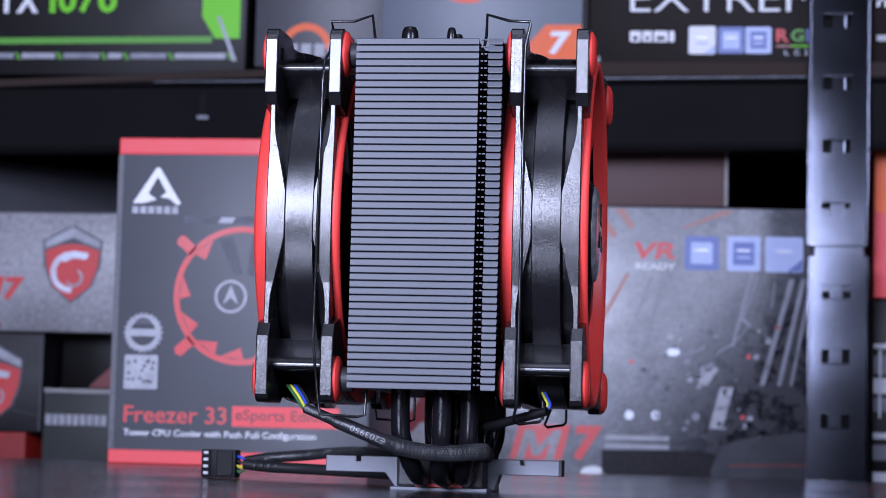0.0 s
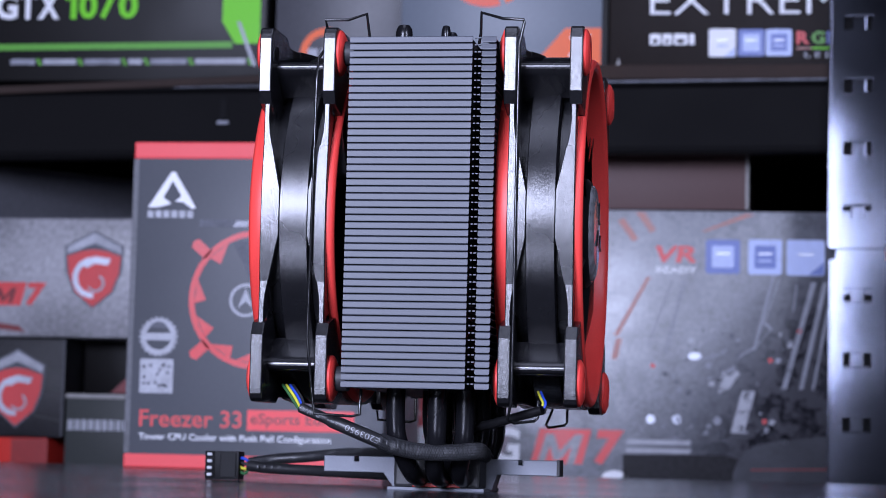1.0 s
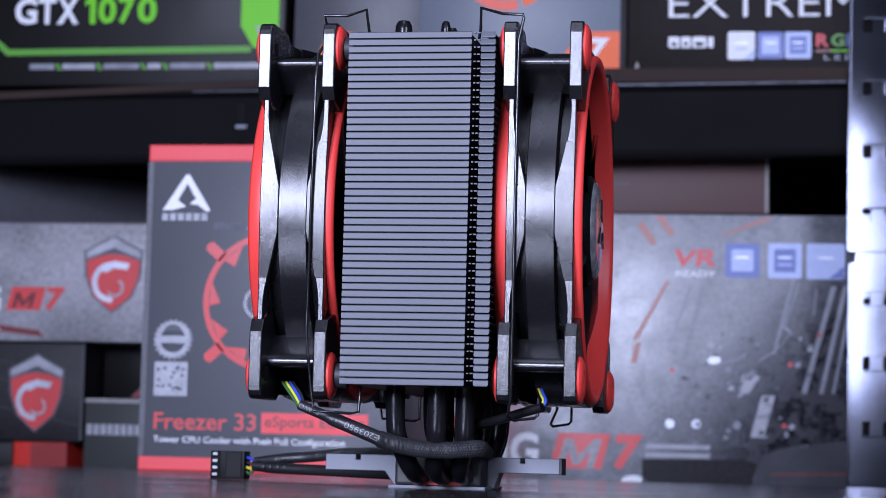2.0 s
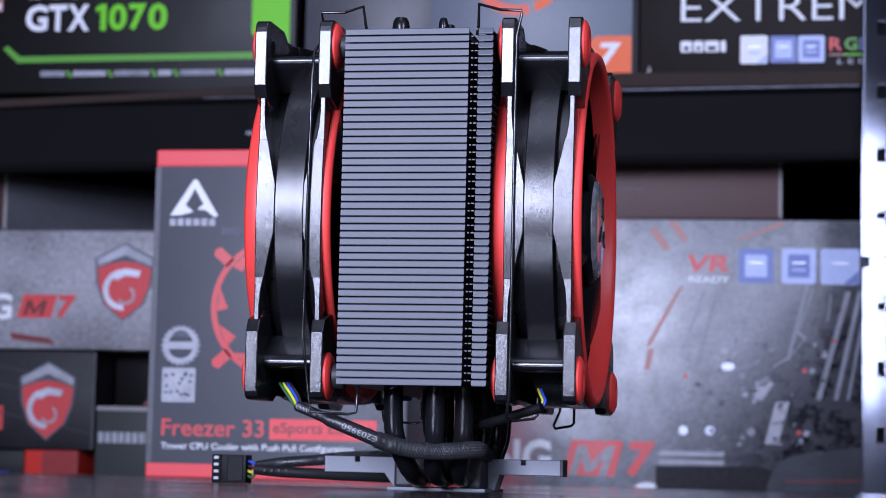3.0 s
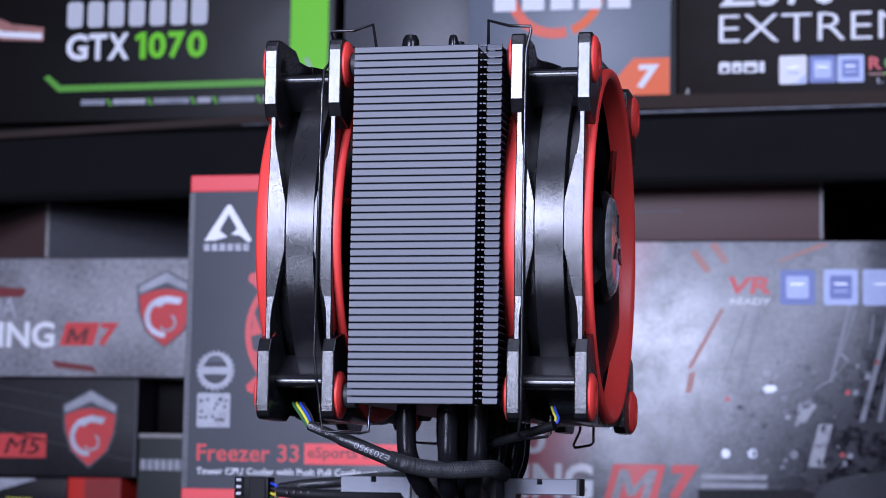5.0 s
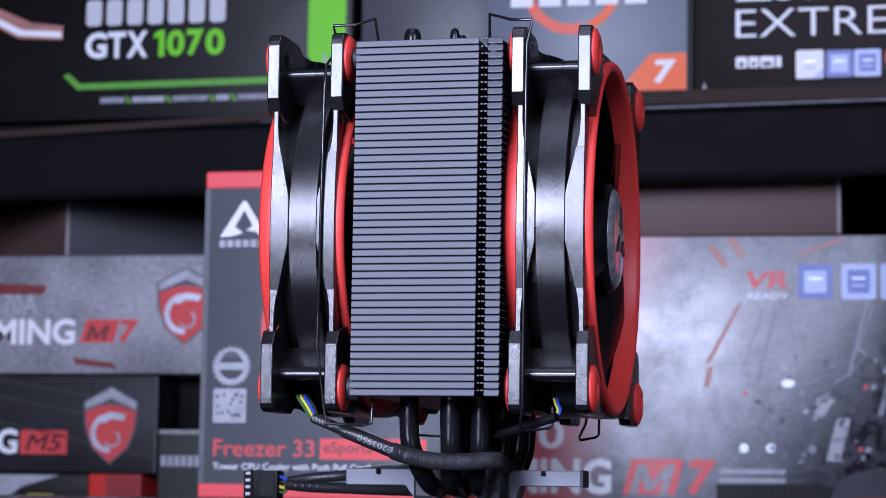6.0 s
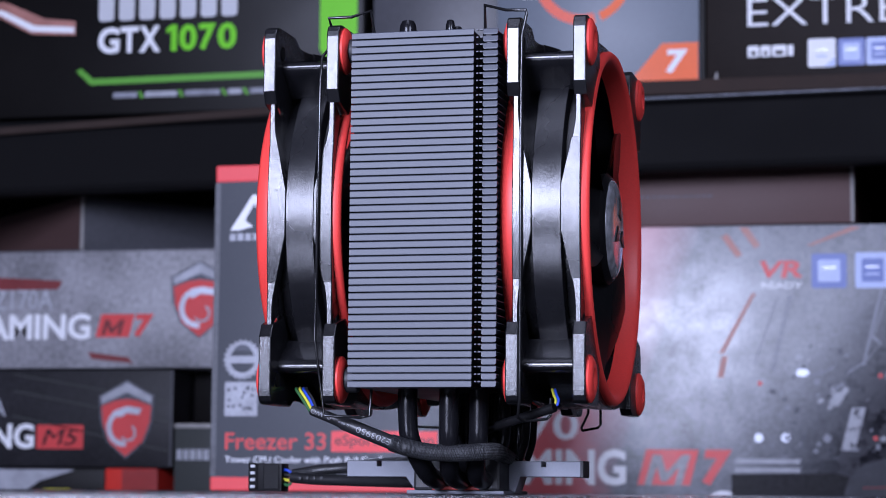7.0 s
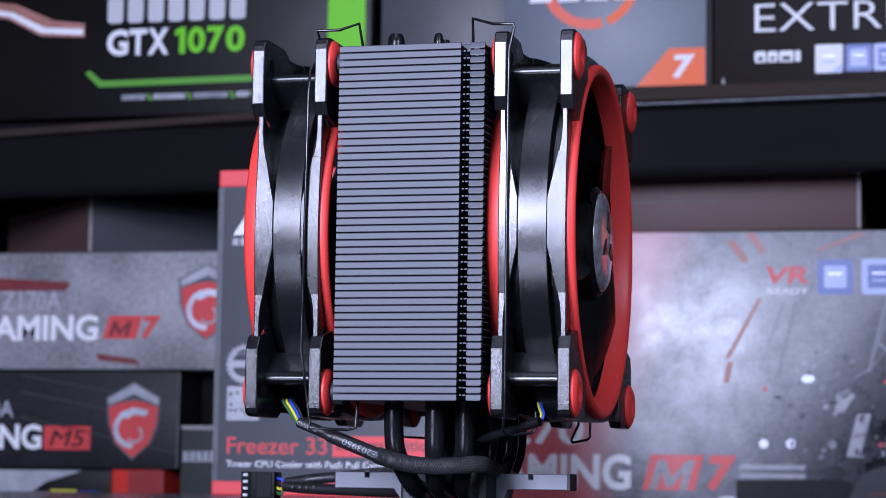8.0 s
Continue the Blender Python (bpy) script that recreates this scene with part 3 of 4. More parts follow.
for p in ([(0.012, 0.178), (0.018, 0.178), (0.026, 0.166), (0.022, 0.164)], [(0.056, 0.1655), (0.060, 0.1655), (0.092, 0.1770), (0.086, 0.1780)],
          [(0.000, 0.172), (0.004, 0.174), (0.014, 0.160), (0.010, 0.158)], [(0.0200, 0.134), (0.0228, 0.134), (0.0015, 0.094), (-0.0018, 0.094)],
          [(0.000, 0.092), (0.004, 0.092), (0.001, 0.078), (-0.003, 0.078)]):
    flat(mb, "orange_streak", p, MY, SKIN_RED)
for x0, z0, x1, z1, w in ((0.1040, 0.1365, 0.0915, 0.0860, 0.0022), (0.1085, 0.1340, 0.0985, 0.1040, 0.0010), (0.0680, 0.1335, 0.0880, 0.1365, 0.0016),
                          (0.0360, 0.130, 0.0210, 0.086, 0.0008), (0.0560, 0.130, 0.0540, 0.120, 0.0008), (0.1200, 0.130, 0.1180, 0.112, 0.0010)):
    flat(mb, "printed_line", [(x0, z0), (x0 + w, z0), (x1 + w, z1), (x1, z1)], MY, LINE_INK)
for x0, x1, w in ((0.1300, 0.1110, 0.0036), (0.1380, 0.1225, 0.0030), (0.1440, 0.1310, 0.0018)):
    flat(mb, "pale_streak", [(x0, 0.132), (x0 + w, 0.132), (x1 + w, 0.060), (x1, 0.060)], MY, LINE_INK)
flat(mb, "black_field", [(0.006, -0.010), (0.079, -0.010), (0.0795, 0.0030), (0.0830, 0.0125), (0.0740, 0.0150), (0.006, 0.0140)], MY, ART_DARK)
for z in (0.0153, 0.0210):
    flat(mb, "pale_line", rect(0.0075, 0.0505, z, z + 0.0031, 0.0010), MY, DIM_INK)
for x, z, r, ink in ((0.0240, 0.0380, 0.0031, FOIL), (0.0415, 0.0382, 0.0031, FOIL), (0.0687, 0.0378, 0.0028, LINE_INK), (0.0425, 0.0380, 0.0012, INK_HOLE_BLACK)):
    flat(mb, "printed_cap", arc(x, z, r, 0, 345, 14), MY - (0.0003 if ink is INK_HOLE_BLACK else 0.0), ink)
flat(mb, "pale_slot", rect(0.0776, 0.0865, 0.0300, 0.0580, 0.0072), MY, DIM_INK)
flat(mb, "pale_slot", [(0.0700, 0.0590), (0.0760, 0.0590), (0.0835, 0.0700), (0.0810, 0.0720), (0.0770, 0.0680), (0.0720, 0.0720)], MY, DIM_INK)
flat(mb, "printed_blob", [(0.0530 + 0.0045 * math.cos(a * 0.4), 0.0810 + 0.0026 * math.sin(a * 0.4)) for a in range(15)], MY, FOIL)
for x0, z0, x1, z1 in ((0.0575, 0.0780, 0.0660, 0.0800), (0.0660, 0.0795, 0.0745, 0.0850), (0.0980, 0.1040, 0.1040, 0.0990), (0.1035, 0.0995, 0.0925, 0.0860), (0.0925, 0.0865, 0.0820, 0.0800)):
    flat(mb, "printed_trace", [(x0, z0), (x1, z1), (x1 + 0.0006, z1 + 0.0018), (x0 + 0.0006, z0 + 0.0018)], MY - 0.0003, LINE_INK)
for k in range(11):
    flat(mb, "printed_pad", rect(0.0430 - 0.0011 * k, 0.0462 - 0.0011 * k, 0.1290 - 0.0046 * k, 0.1318 - 0.0046 * k, 0.0006), MY, LINE_INK)
for x, z in ((0.025, 0.074), (0.1035, 0.079), (0.1000, 0.0380), (0.1225, 0.099)):
    flat(mb, "red_dot", arc(x, z, 0.0016, 0, 330, 10), MY, RED_INK)
flat(mb, "white_oval", [(0.0005 + 0.0085 * math.cos(a * 0.35), -0.0015 + 0.0045 * math.sin(a * 0.35)) for a in range(18)], MY, WHITE_INK)
flat(mb, "grey_corner", [(0.0790, -0.010), (0.0795, 0.0030), (0.0840, 0.0130), (0.0920, 0.0212), (0.1060, 0.0250), (0.1460, 0.0300), (0.1460, -0.010)], MY, CORNER_INK)
flat(mb, "red_line", [(0.0910, 0.0050), (0.1460, 0.0065), (0.1460, 0.0080), (0.0915, 0.0062)], MY - 0.0003, DARKRED_INK)
rnd = random.Random(11)
for k in range(70):
    x, z = 0.03 + rnd.random() * 0.085, 0.022 + rnd.random() * 0.075
    w, h = 0.001 + rnd.random() * 0.0035, 0.001 + rnd.random() * 0.003
    flat(mb, "printed_chip", rect(x, x + w, z, z + h, 0.0006), MY, rnd.choice([FAINT_INK, FAINT_INK, LINE_INK, LINE_INK, DIM_INK]))

mb.rotation_euler.z = radians(2.4)

# brown carton lying on the board carton
bb = carton("brown_carton", -0.150, 0.0885, 0.752, 0.98, 0.1800, 0.2188, CARD_BROWN, "flat dull brown carton on the mainboard carton")
part("worn_edge", block(0.0870, 0.0892, 0.7515, 0.7545, 0.1805, 0.2183, 0.0006), CARD_EDGE, bb, "pale worn edge")
for k in range(14):
    flat(bb, "faint_bar", rect(-0.062 + 0.0042 * k, -0.0592 + 0.0042 * k, 0.1995, 0.2008), 0.752, FAINT_INK)

# stack of cartons on the lower shelf
LY = 0.760
g7 = carton("gaming_carton", -0.700, -0.336, LY, LY + 0.26, 0.0868, 0.1720, ART_GREY, "grey mainboard carton with a red crest, stacked flat")
lettering(g7, "Z170A", -0.5300, -0.4830, 0.1295, 0.1440, LY, DIM_INK, 0.01)
flat(g7, "red_strip", [(-0.60, 0.1440), (-0.4790, 0.1440), (-0.4760, 0.1500), (-0.60, 0.1580)], LY, DARKRED_INK)
lettering(g7, "GAMING", -0.5530, -0.4535, 0.1075, 0.1262, LY, WHITE_INK, 0.03)
flat(g7, "red_panel", rect(-0.4495, -0.4240, 0.1090, 0.1255, 0.0045), LY, RED_INK)
mark_m(g7, -0.4450, -0.4300, 0.1105, 0.1215, LY - 0.0003, DARKRED_INK, 0.0030)
lettering(g7, "7", -0.4200, -0.4050, 0.1090, 0.1255, LY, RED_INK, 0.05, 0.15)
shield(g7, -0.3705, 0.1350, 0.0440, 0.0560, LY)
flat(g7, "red_smear", [(-0.455, 0.0985), (-0.452, 0.0935), (-0.420, 0.0900), (-0.424, 0.0945)], LY, DARKRED_INK)
part("worn_edge", block(-0.70, -0.3358, LY - 0.0003, LY + 0.0006, 0.1712, 0.1724, 0.0003), CARD_DIMGREY, g7)

g5 = carton("gaming_carton", -0.700, -0.3885, LY - 0.003, LY + 0.24, 0.0160, 0.0855, ART_DARK, "black mainboard carton with a red crest, stacked flat")
lettering(g5, "GAMING", -0.5830, -0.4935, 0.0290, 0.0470, LY - 0.003, WHITE_INK, 0.03)
lettering(g5, "Z170A", -0.5600, -0.5160, 0.0520, 0.0640, LY - 0.003, DIM_INK, 0.01)
flat(g5, "red_panel", rounded(-0.4915, -0.4555, 0.0290, 0.0460, 0.001), LY - 0.003, RED_INK)
lettering(g5, "M5", -0.4870, -0.4590, 0.0315, 0.0430, LY - 0.0033, ART_DARK, 0.0, 0.25)
shield(g5, -0.4230, 0.0500, 0.0420, 0.0560, LY - 0.003)
for z, dz in ((0.070, -0.022), (0.052, -0.025), (0.082, -0.02)):
    flat(g5, "faint_line", [(-0.51, z), (-0.51, z + 0.0010), (-0.39, z + dz + 0.0010), (-0.39, z + dz)], LY - 0.003, CARD_SLATE)
part("worn_edge", block(-0.3898, -0.3880, LY - 0.0036, LY - 0.0015, 0.0165, 0.0850, 0.0005), CARD_DIMGREY, g5, "scuffed grey edge")

lb = carton("picture_carton", -0.700, -0.4400, LY, LY + 0.22, LOW, 0.0152, CARD_BLACK, "black carton with a pale grey printed swoosh")
flat(lb, "grey_swoosh", [(-0.70, -0.004), (-0.53, -0.004), (-0.505, -0.004), (-0.490, 0.006), (-0.462, 0.0142), (-0.70, 0.0142)], LY, DIM_INK)
flat(lb, "black_swoosh", [(-0.60, -0.010), (-0.515, -0.006), (-0.535, 0.003), (-0.60, 0.008)], LY - 0.0003, INK_HOLE_BLACK)
flat(lb, "yellow_bar", rect(-0.486, -0.466, -0.004, 0.0005), LY, YELLOW_WIRE)
flat(lb, "blue_bar", rect(-0.464, -0.450, -0.004, -0.0005), LY, BLUE_WIRE)
rb = carton("red_carton", -0.4385, -0.3990, LY - 0.002, LY + 0.20, LOW, 0.0154, CARD_RED, "bright red carton at the bottom of the stack")
part("dark_side", block(-0.4385 + 0.013, -0.3988, LY - 0.0024, LY - 0.001, LOW + 0.0005, 0.0148), surf("dark red carton face", (0.28, 0.012, 0.010), 0.4, 0, 0.2, 500), rb)
rb2 = carton("dark_red_carton", -0.3865, -0.3380, 0.795, 0.93, 0.0475, 0.0860, CARD_BLACK, "black and dark red carton set back in the stack")
flat(rb2, "red_field", [(-0.366, 0.049), (-0.339, 0.049), (-0.339, 0.070), (-0.352, 0.062)], 0.795, DARKRED_INK)
tb = carton("psu_carton", -0.3860, -0.3360, LY - 0.004, LY + 0.16, LOW, 0.0465, CARD_SLATE, "dark grey carton with blurred white lettering and a pale top edge")
part("worn_edge", block(-0.3862, -0.3358, LY - 0.0045, LY - 0.002, 0.0440, 0.0470, 0.0008), CARD_EDGE, tb, "pale worn top edge")
for k in range(9):
    x = -0.3840 + k * 0.0050
    flat(tb, "white_bar", rect(x, x + 0.0038, 0.0215, 0.0290), LY - 0.004, DIM_INK)

# turned carton on the stack
tc_m = Matrix.Translation((-0.463, 0.762, 0.0)) @ Matrix.Rotation(radians(47), 4, "Z")
tb2 = thing("turned_carton", -0.46, 0.85, 0.1724, "flat black and brown carton lying askew on the stack", "box", "boxes around the cooler")
part("body", block(0.0, 0.25, 0.0, 0.16, 0.1724, 0.2120, 0.0012, m=tc_m), surf("grey-black carton", (0.075, 0.076, 0.086), 0.5, 0.0, 0.2, 500, 0.05, blotch=7, spec=0.2), tb2, smooth=True)
part("brown_side", block(-0.0004, 0.0006, 0.001, 0.159, 0.1728, 0.2116, m=tc_m), CARD_BROWN, tb2, "dull brown side")
part("worn_edge", block(-0.0006, 0.0014, -0.0006, 0.0014, 0.1728, 0.2118, 0.0004, m=tc_m), CARD_EDGE, tb2, "pale worn edge")

# cartons on the upper shelf
UP = 0.2730
UY = 0.725
gp = carton("graphics_carton", -0.640, -0.2420, UY, UY + 0.10, 0.2645, 0.520, CARD_BLACK, "black graphics card carton with green and white print")
flat(gp, "green_stripe", [(-0.2735, 0.520), (-0.2465, 0.520), (-0.2465, 0.2905), (-0.2640, 0.2905), (-0.2735, 0.3060)], UY, GREEN_INK)
for ch, x0, x1, ink in (("G", -0.4385, -0.4222, WHITE_INK), ("T", -0.4214, -0.4080, WHITE_INK), ("X", -0.4074, -0.3915, WHITE_INK),
                        ("1", -0.3833, -0.3790, GREEN_INK), ("0", -0.3772, -0.3640, GREEN_INK), ("7", -0.3626, -0.3500, GREEN_INK), ("0", -0.3486, -0.3345, GREEN_INK)):
    lettering(gp, ch, x0, x1, 0.3085, 0.3275, UY, ink, 0.035)
flat(gp, "green_flag", [(-0.3868, 0.3212), (-0.3830, 0.3235), (-0.3830, 0.3275), (-0.3868, 0.3250)], UY, GREEN_INK)
for k in range(7):
    x = -0.4385 + k * 0.0154
    flat(gp, "white_bar", rounded(x, x + 0.0118, 0.3320, 0.3508, 0.0030), UY, BLOCK_INK)
flat(gp, "green_line", [(-0.4435, 0.2862), (-0.2660, 0.2875), (-0.2660, 0.2920), (-0.4415, 0.2907), (-0.4510, 0.2985), (-0.4545, 0.2965)], UY, DARKGREEN_INK)
x = -0.4260
for k, w in enumerate((0.018, 0.024, 0.026, 0.010, 0.026, 0.036)):
    flat(gp, "white_bar", rect(x, x + w, 0.2762, 0.2802), UY, DIM_INK if k % 2 else LINE_INK)
    flat(gp, "green_slash", [(x + w + 0.0005, 0.2805), (x + w + 0.0030, 0.2805), (x + w + 0.0055, 0.2755), (x + w + 0.0030, 0.2755)], UY, DARKGREEN_INK)
    x += w + 0.006
flat(gp, "orange_swirl", [(-0.640, 0.3420), (-0.555, 0.3445), (-0.515, 0.3380), (-0.490, 0.3250), (-0.4560, 0.3230), (-0.4560, 0.3330), (-0.480, 0.3360), (-0.510, 0.3490), (-0.56, 0.3560), (-0.640, 0.3560)], UY, SKIN_RED)
flat(gp, "white_swirl", [(-0.560, 0.3470), (-0.515, 0.3400), (-0.490, 0.3270), (-0.4570, 0.3245), (-0.4570, 0.3290), (-0.487, 0.3310), (-0.512, 0.3430), (-0.555, 0.3505)], UY - 0.0003, WHITE_INK)
flat(gp, "pale_scratch", [(-0.2630, 0.3060), (-0.2605, 0.3060), (-0.2480, 0.2750), (-0.2510, 0.2745)], UY - 0.0003, DIM_INK)

ca = carton("processor_carton", -0.2385, -0.1485, UY + 0.012, UY + 0.09, UP, 0.420, CARD_DIMGREY, "dim grey processor carton with an orange ring print")
flat(ca, "orange_ring", band(-0.2020, 0.2850, 0.0135, 0.0185, 0, 200, 30), UY + 0.012, CARD_ORANGE)
for k in range(4):
    x = -0.2150 + k * 0.0095
    flat(ca, "white_bar", rect(x, x + 0.0072, 0.2800, 0.2890), UY + 0.0117, DIM_INK)
cb = carton("processor_carton", -0.1475, -0.0095, UY, UY + 0.09, UP, 0.420, CARD_SILVER, "blue-grey processor carton with an orange corner print")
flat(cb, "orange_corner", [(-0.0570, 0.2742), (-0.0103, 0.2742), (-0.0103, 0.3000), (-0.0345, 0.3000)], UY, CARD_ORANGE)
lettering(cb, "7", -0.0320, -0.0170, 0.2795, 0.2955, UY - 0.0003, WHITE_INK, 0.04, 0.12)
flat(cb, "orange_ring", band(-0.0880, 0.3490, 0.0270, 0.0340, 190, 285, 30), UY, surf("red-orange ring print", (0.78, 0.10, 0.04), 0.45), label="red-orange half ring")
flat(cb, "orange_ring", band(-0.0880, 0.3490, 0.0280, 0.0340, 292, 345, 20), UY, CARD_ORANGE)
for k in range(5):
    x = -0.1300 + k * 0.0195
    flat(cb, "white_bar", rect(x, x + 0.0150, 0.3345, 0.3450), UY - 0.0003, WHITE_INK)
part("dark_edge", block(-0.0092, -0.0060, UY + 0.001, UY + 0.088, UP, 0.42), CARD_BLACK, cb)

eb = carton("extreme_carton", -0.0050, 0.330, UY, UY + 0.08, UP, 0.520, CARD_CHARCOAL, "charcoal mainboard carton with white lettering")
lettering(eb, "EXTREME", 0.0225, 0.1680, 0.3090, 0.3275, UY, WHITE_INK, -0.008)
lettering(eb, "Z370", 0.0225, 0.1000, 0.3330, 0.3560, UY, WHITE_INK, 0.012)
for k, (x, w) in enumerate(((0.0225, 0.0075), (0.0310, 0.0065), (0.0385, 0.0095), (0.0490, 0.0035))):
    h = flat(eb, "white_bar", rounded(x, x + w, 0.2882, 0.2958, 0.0012), UY, WHITE_INK)
    if w > 0.005:
        flat(h, "dark_slit", rect(x + 0.0022, x + w - 0.0022, 0.2895, 0.2920), UY - 0.0003, CARD_CHARCOAL)
badge(eb, 0.0620, 0.0800, 0.2800, 0.2990, UY, WHITE_INK, PALEBLUE_INK, True)
badge(eb, 0.0815, 0.0990, 0.2805, 0.2985, UY, BLUE_INK, PALEBLUE_INK)
badge(eb, 0.0998, 0.1170, 0.2805, 0.2985, UY, PALEBLUE_INK, BLUE_INK)
for ch, x, mat_ in (("R", 0.1200, RED_INK), ("G", 0.1300, DARKGREEN_INK), ("B", 0.1400, BLUE_INK)):
    lettering(eb, ch, x, x + 0.0085, 0.2885, 0.2970, UY, mat_, 0.03)
flat(eb, "colour_bar", rect(0.1200, 0.1300, 0.2850, 0.2862), UY, SKIN_RED)
flat(eb, "colour_bar", rect(0.1300, 0.1480, 0.2850, 0.2862), UY, GREEN_INK)
lettering(eb, "L E D", 0.1255, 0.1450, 0.2795, 0.2830, UY, DIM_INK, 0.01)
flat(eb, "white_bar", rect(0.1860, 0.2350, 0.3120, 0.3160), UY, WHITE_INK)
flat(eb, "white_bar", rect(0.1880, 0.1910, 0.3120, 0.3300), UY, WHITE_INK)
flat(eb, "white_bar", rect(0.1860, 0.2300, 0.2890, 0.2930), UY, DIM_INK)
part("torn_corner", prism([(0.0, 0.2735), (0.0030, 0.2735), (0.0028, 0.2765), (0.0018, 0.2795), (0.0010, 0.2762)], "y", UY - 0.0012, UY), CARD_EDGE, eb, "torn pale corner")

# beside the post
ob_ = carton("orange_carton", 0.1865, 0.330, 0.745, 0.90, 0.1195, 0.2240, CARD_PINK, "red and orange carton standing beside the steel post")
flat(ob_, "orange_field", rect(0.1870, 0.3290, 0.1765, 0.2235), 0.745, CARD_ORANGE)
flat(ob_, "dark_disc", arc(0.222, 0.200, 0.020, 0, 350, 20), 0.7447, INK_HOLE_BLACK)
dk = carton("black_carton", 0.1845, 0.330, 0.745, 0.90, LOW, 0.1185, CARD_BLACK, "black carton with blurred pale print beside the steel post")
for k, (z, h) in enumerate(((0.0860, 0.003), (0.0690, 0.012), (0.0560, 0.010), (0.0440, 0.009), (0.0260, 0.004), (0.0120, 0.010), (-0.008, 0.012))):
    flat(dk, "pale_bar", rect(0.1870, 0.2250, z, z + h), 0.745, FAINT_INK if k % 2 else DIM_INK)
flat(dk, "pale_bar", rect(0.1905, 0.1920, 0.0400, 0.0850), 0.7447, DIM_INK)


# ---- the cooler: heatsink ----
FZ0, FZ1, NF = 0.0325, 0.1440, 49
PITCH = (FZ1 - FZ0) / NF
hs = thing("tower_heatsink", 0.003, 0.0, 0.0, "black tower heatsink with many thin fins standing on the table", "heatsink")


def folded_lip(bm, x0, x1, s, y, h, cut, lean):
    """Turned-down front edge of a fin: broken at the top, with a cut lower edge."""
    prof = [(-0.0010, h, 0.0), (-lean - 0.00028, h, 0.0), (-lean - 0.00008, h - 0.00010, 0.0), (-lean, h - 0.00026, 0.0), (0.0, 0.00042, 0.0),
            (0.0, 0.00014, 0.6), (-0.00006, 0.00003, 0.9), (-0.00024, 0.0, 1.0), (-0.00080, 0.0006, 0.0), (-0.00100, h - 0.0003, 0.0)]
    ends = []
    for x, d in ((x0, 1), (x1, -1)):
        ends.append([bm.verts.new((x + d * c * (0.0001 + cut), s * (y + dy), z)) for dy, z, c in prof])
    k = len(prof)
    for i in range(k):
        bm.faces.new((ends[0][i], ends[0][(i + 1) % k], ends[1][(i + 1) % k], ends[1][i]))
    bm.faces.new(ends[0])
    bm.faces.new(ends[1][::-1])


def fin_mesh():
    """One fin: a thin sheet, folded down along the front into a broad and a narrow lip with cut corners."""
    bm = bmesh.new()
    t, h = 0.0003, PITCH - 0.00028
    prism([(-0.0190, -0.0640), (0.0188, -0.0640), (0.0190, -0.0440), (0.0232, -0.0440), (0.0232, -0.0630), (0.0262, -0.0630), (0.0266, -0.0560),
           (0.0266, 0.0560), (0.0262, 0.0630), (0.0232, 0.0630), (0.0232, 0.0440), (0.0190, 0.0440), (0.0188, 0.0640), (-0.0190, 0.0640), (-0.0192, 0.0560), (-0.0192, -0.0560)],
          "z", h - t, h, bm)
    for s in (-1, 1):
        folded_lip(bm, -0.0197, 0.0196, s, 0.0650, h, 0.0, 0.00005)
        folded_lip(bm, 0.0225, 0.0271, s, 0.0645, h, 0.00028, 0.00023)
        # small folded tabs in the notch
        for x0, x1 in ((0.0201, 0.0207), (0.0212, 0.0221)):
            block(x0, x1, s * 0.0630 - 0.0004, s * 0.0630 + 0.0004, h - 0.0004, h, bm=bm)
    return bm


fin_me = mesh_of(fin_mesh())
fin_me.materials.append(FIN_METAL)
for k in range(NF):
    f = part("fin", fin_me, FIN_METAL, hs)
    f.matrix_basis = Matrix.Translation((0, 0, FZ0 + k * PITCH))
# dark block inside the stack that puts the shade between fins into colour
part("gap_shade", block(-0.0190, 0.0187, -0.0622, 0.0622, FZ0 + 0.0004, FZ1 - 0.0006), BASE_GAP_BLACK, hs)

PIPES = ((-0.0055, -0.0450), (0.0083, -0.0470), (0.0164, -0.0400), (0.0030, -0.0250))
for i, (px, py) in enumerate(PIPES):
    bx = (-0.0020, 0.0060, 0.0130, 0.0100)[i]
    for s in (-1, 1):
        yy = py * 1.0 if s < 0 else 0.030 + 0.004 * i
        line = glide([(px, yy, FZ0 + 0.004), (px, yy, 0.024), (px * 0.8 + bx * 0.2, yy * 0.95, 0.016), (bx, yy * 0.72, 0.0065), (bx, yy * 0.30, 0.0038)], 6)
        part("heat_pipe", tube(line, 0.0031, 16), PIPE_BLACK, hs, smooth=True)
for px, py in ((0.0045, -0.0100), (0.0110, -0.0080), (0.0175, -0.0120), (0.0140, 0.0120), (0.0070, 0.0140), (0.0195, 0.0100)):
    line = glide([(px, py, FZ0 + 0.004), (px, py, 0.020), (px * 0.9, py * 0.9, 0.012), (px * 0.85, py * 0.8, 0.004)], 6)
    part("heat_pipe", tube(line, 0.0031, 12), PIPE_BLACK, hs, smooth=True)
for px, py, r, h in ((-0.0042, -0.0545, 0.0028, 0.0054), (0.0090, -0.0520, 0.0016, 0.0056), (0.0108, -0.0500, 0.0018, 0.0038), (0.0020, 0.0400, 0.0024, 0.0050)):
    prof = [(FZ1 - 0.001, r), (FZ1 + h * 0.45, r * 0.98), (FZ1 + h * 0.72, r * 0.90), (FZ1 + h * 0.95, r * 0.66), (FZ1 + h, r * 0.30)]
    part("pipe_tip", spun(prof, "z", 20, (px, py, 0), closed=False), PIPE_BLACK, hs, "rounded black pipe end", smooth=True)

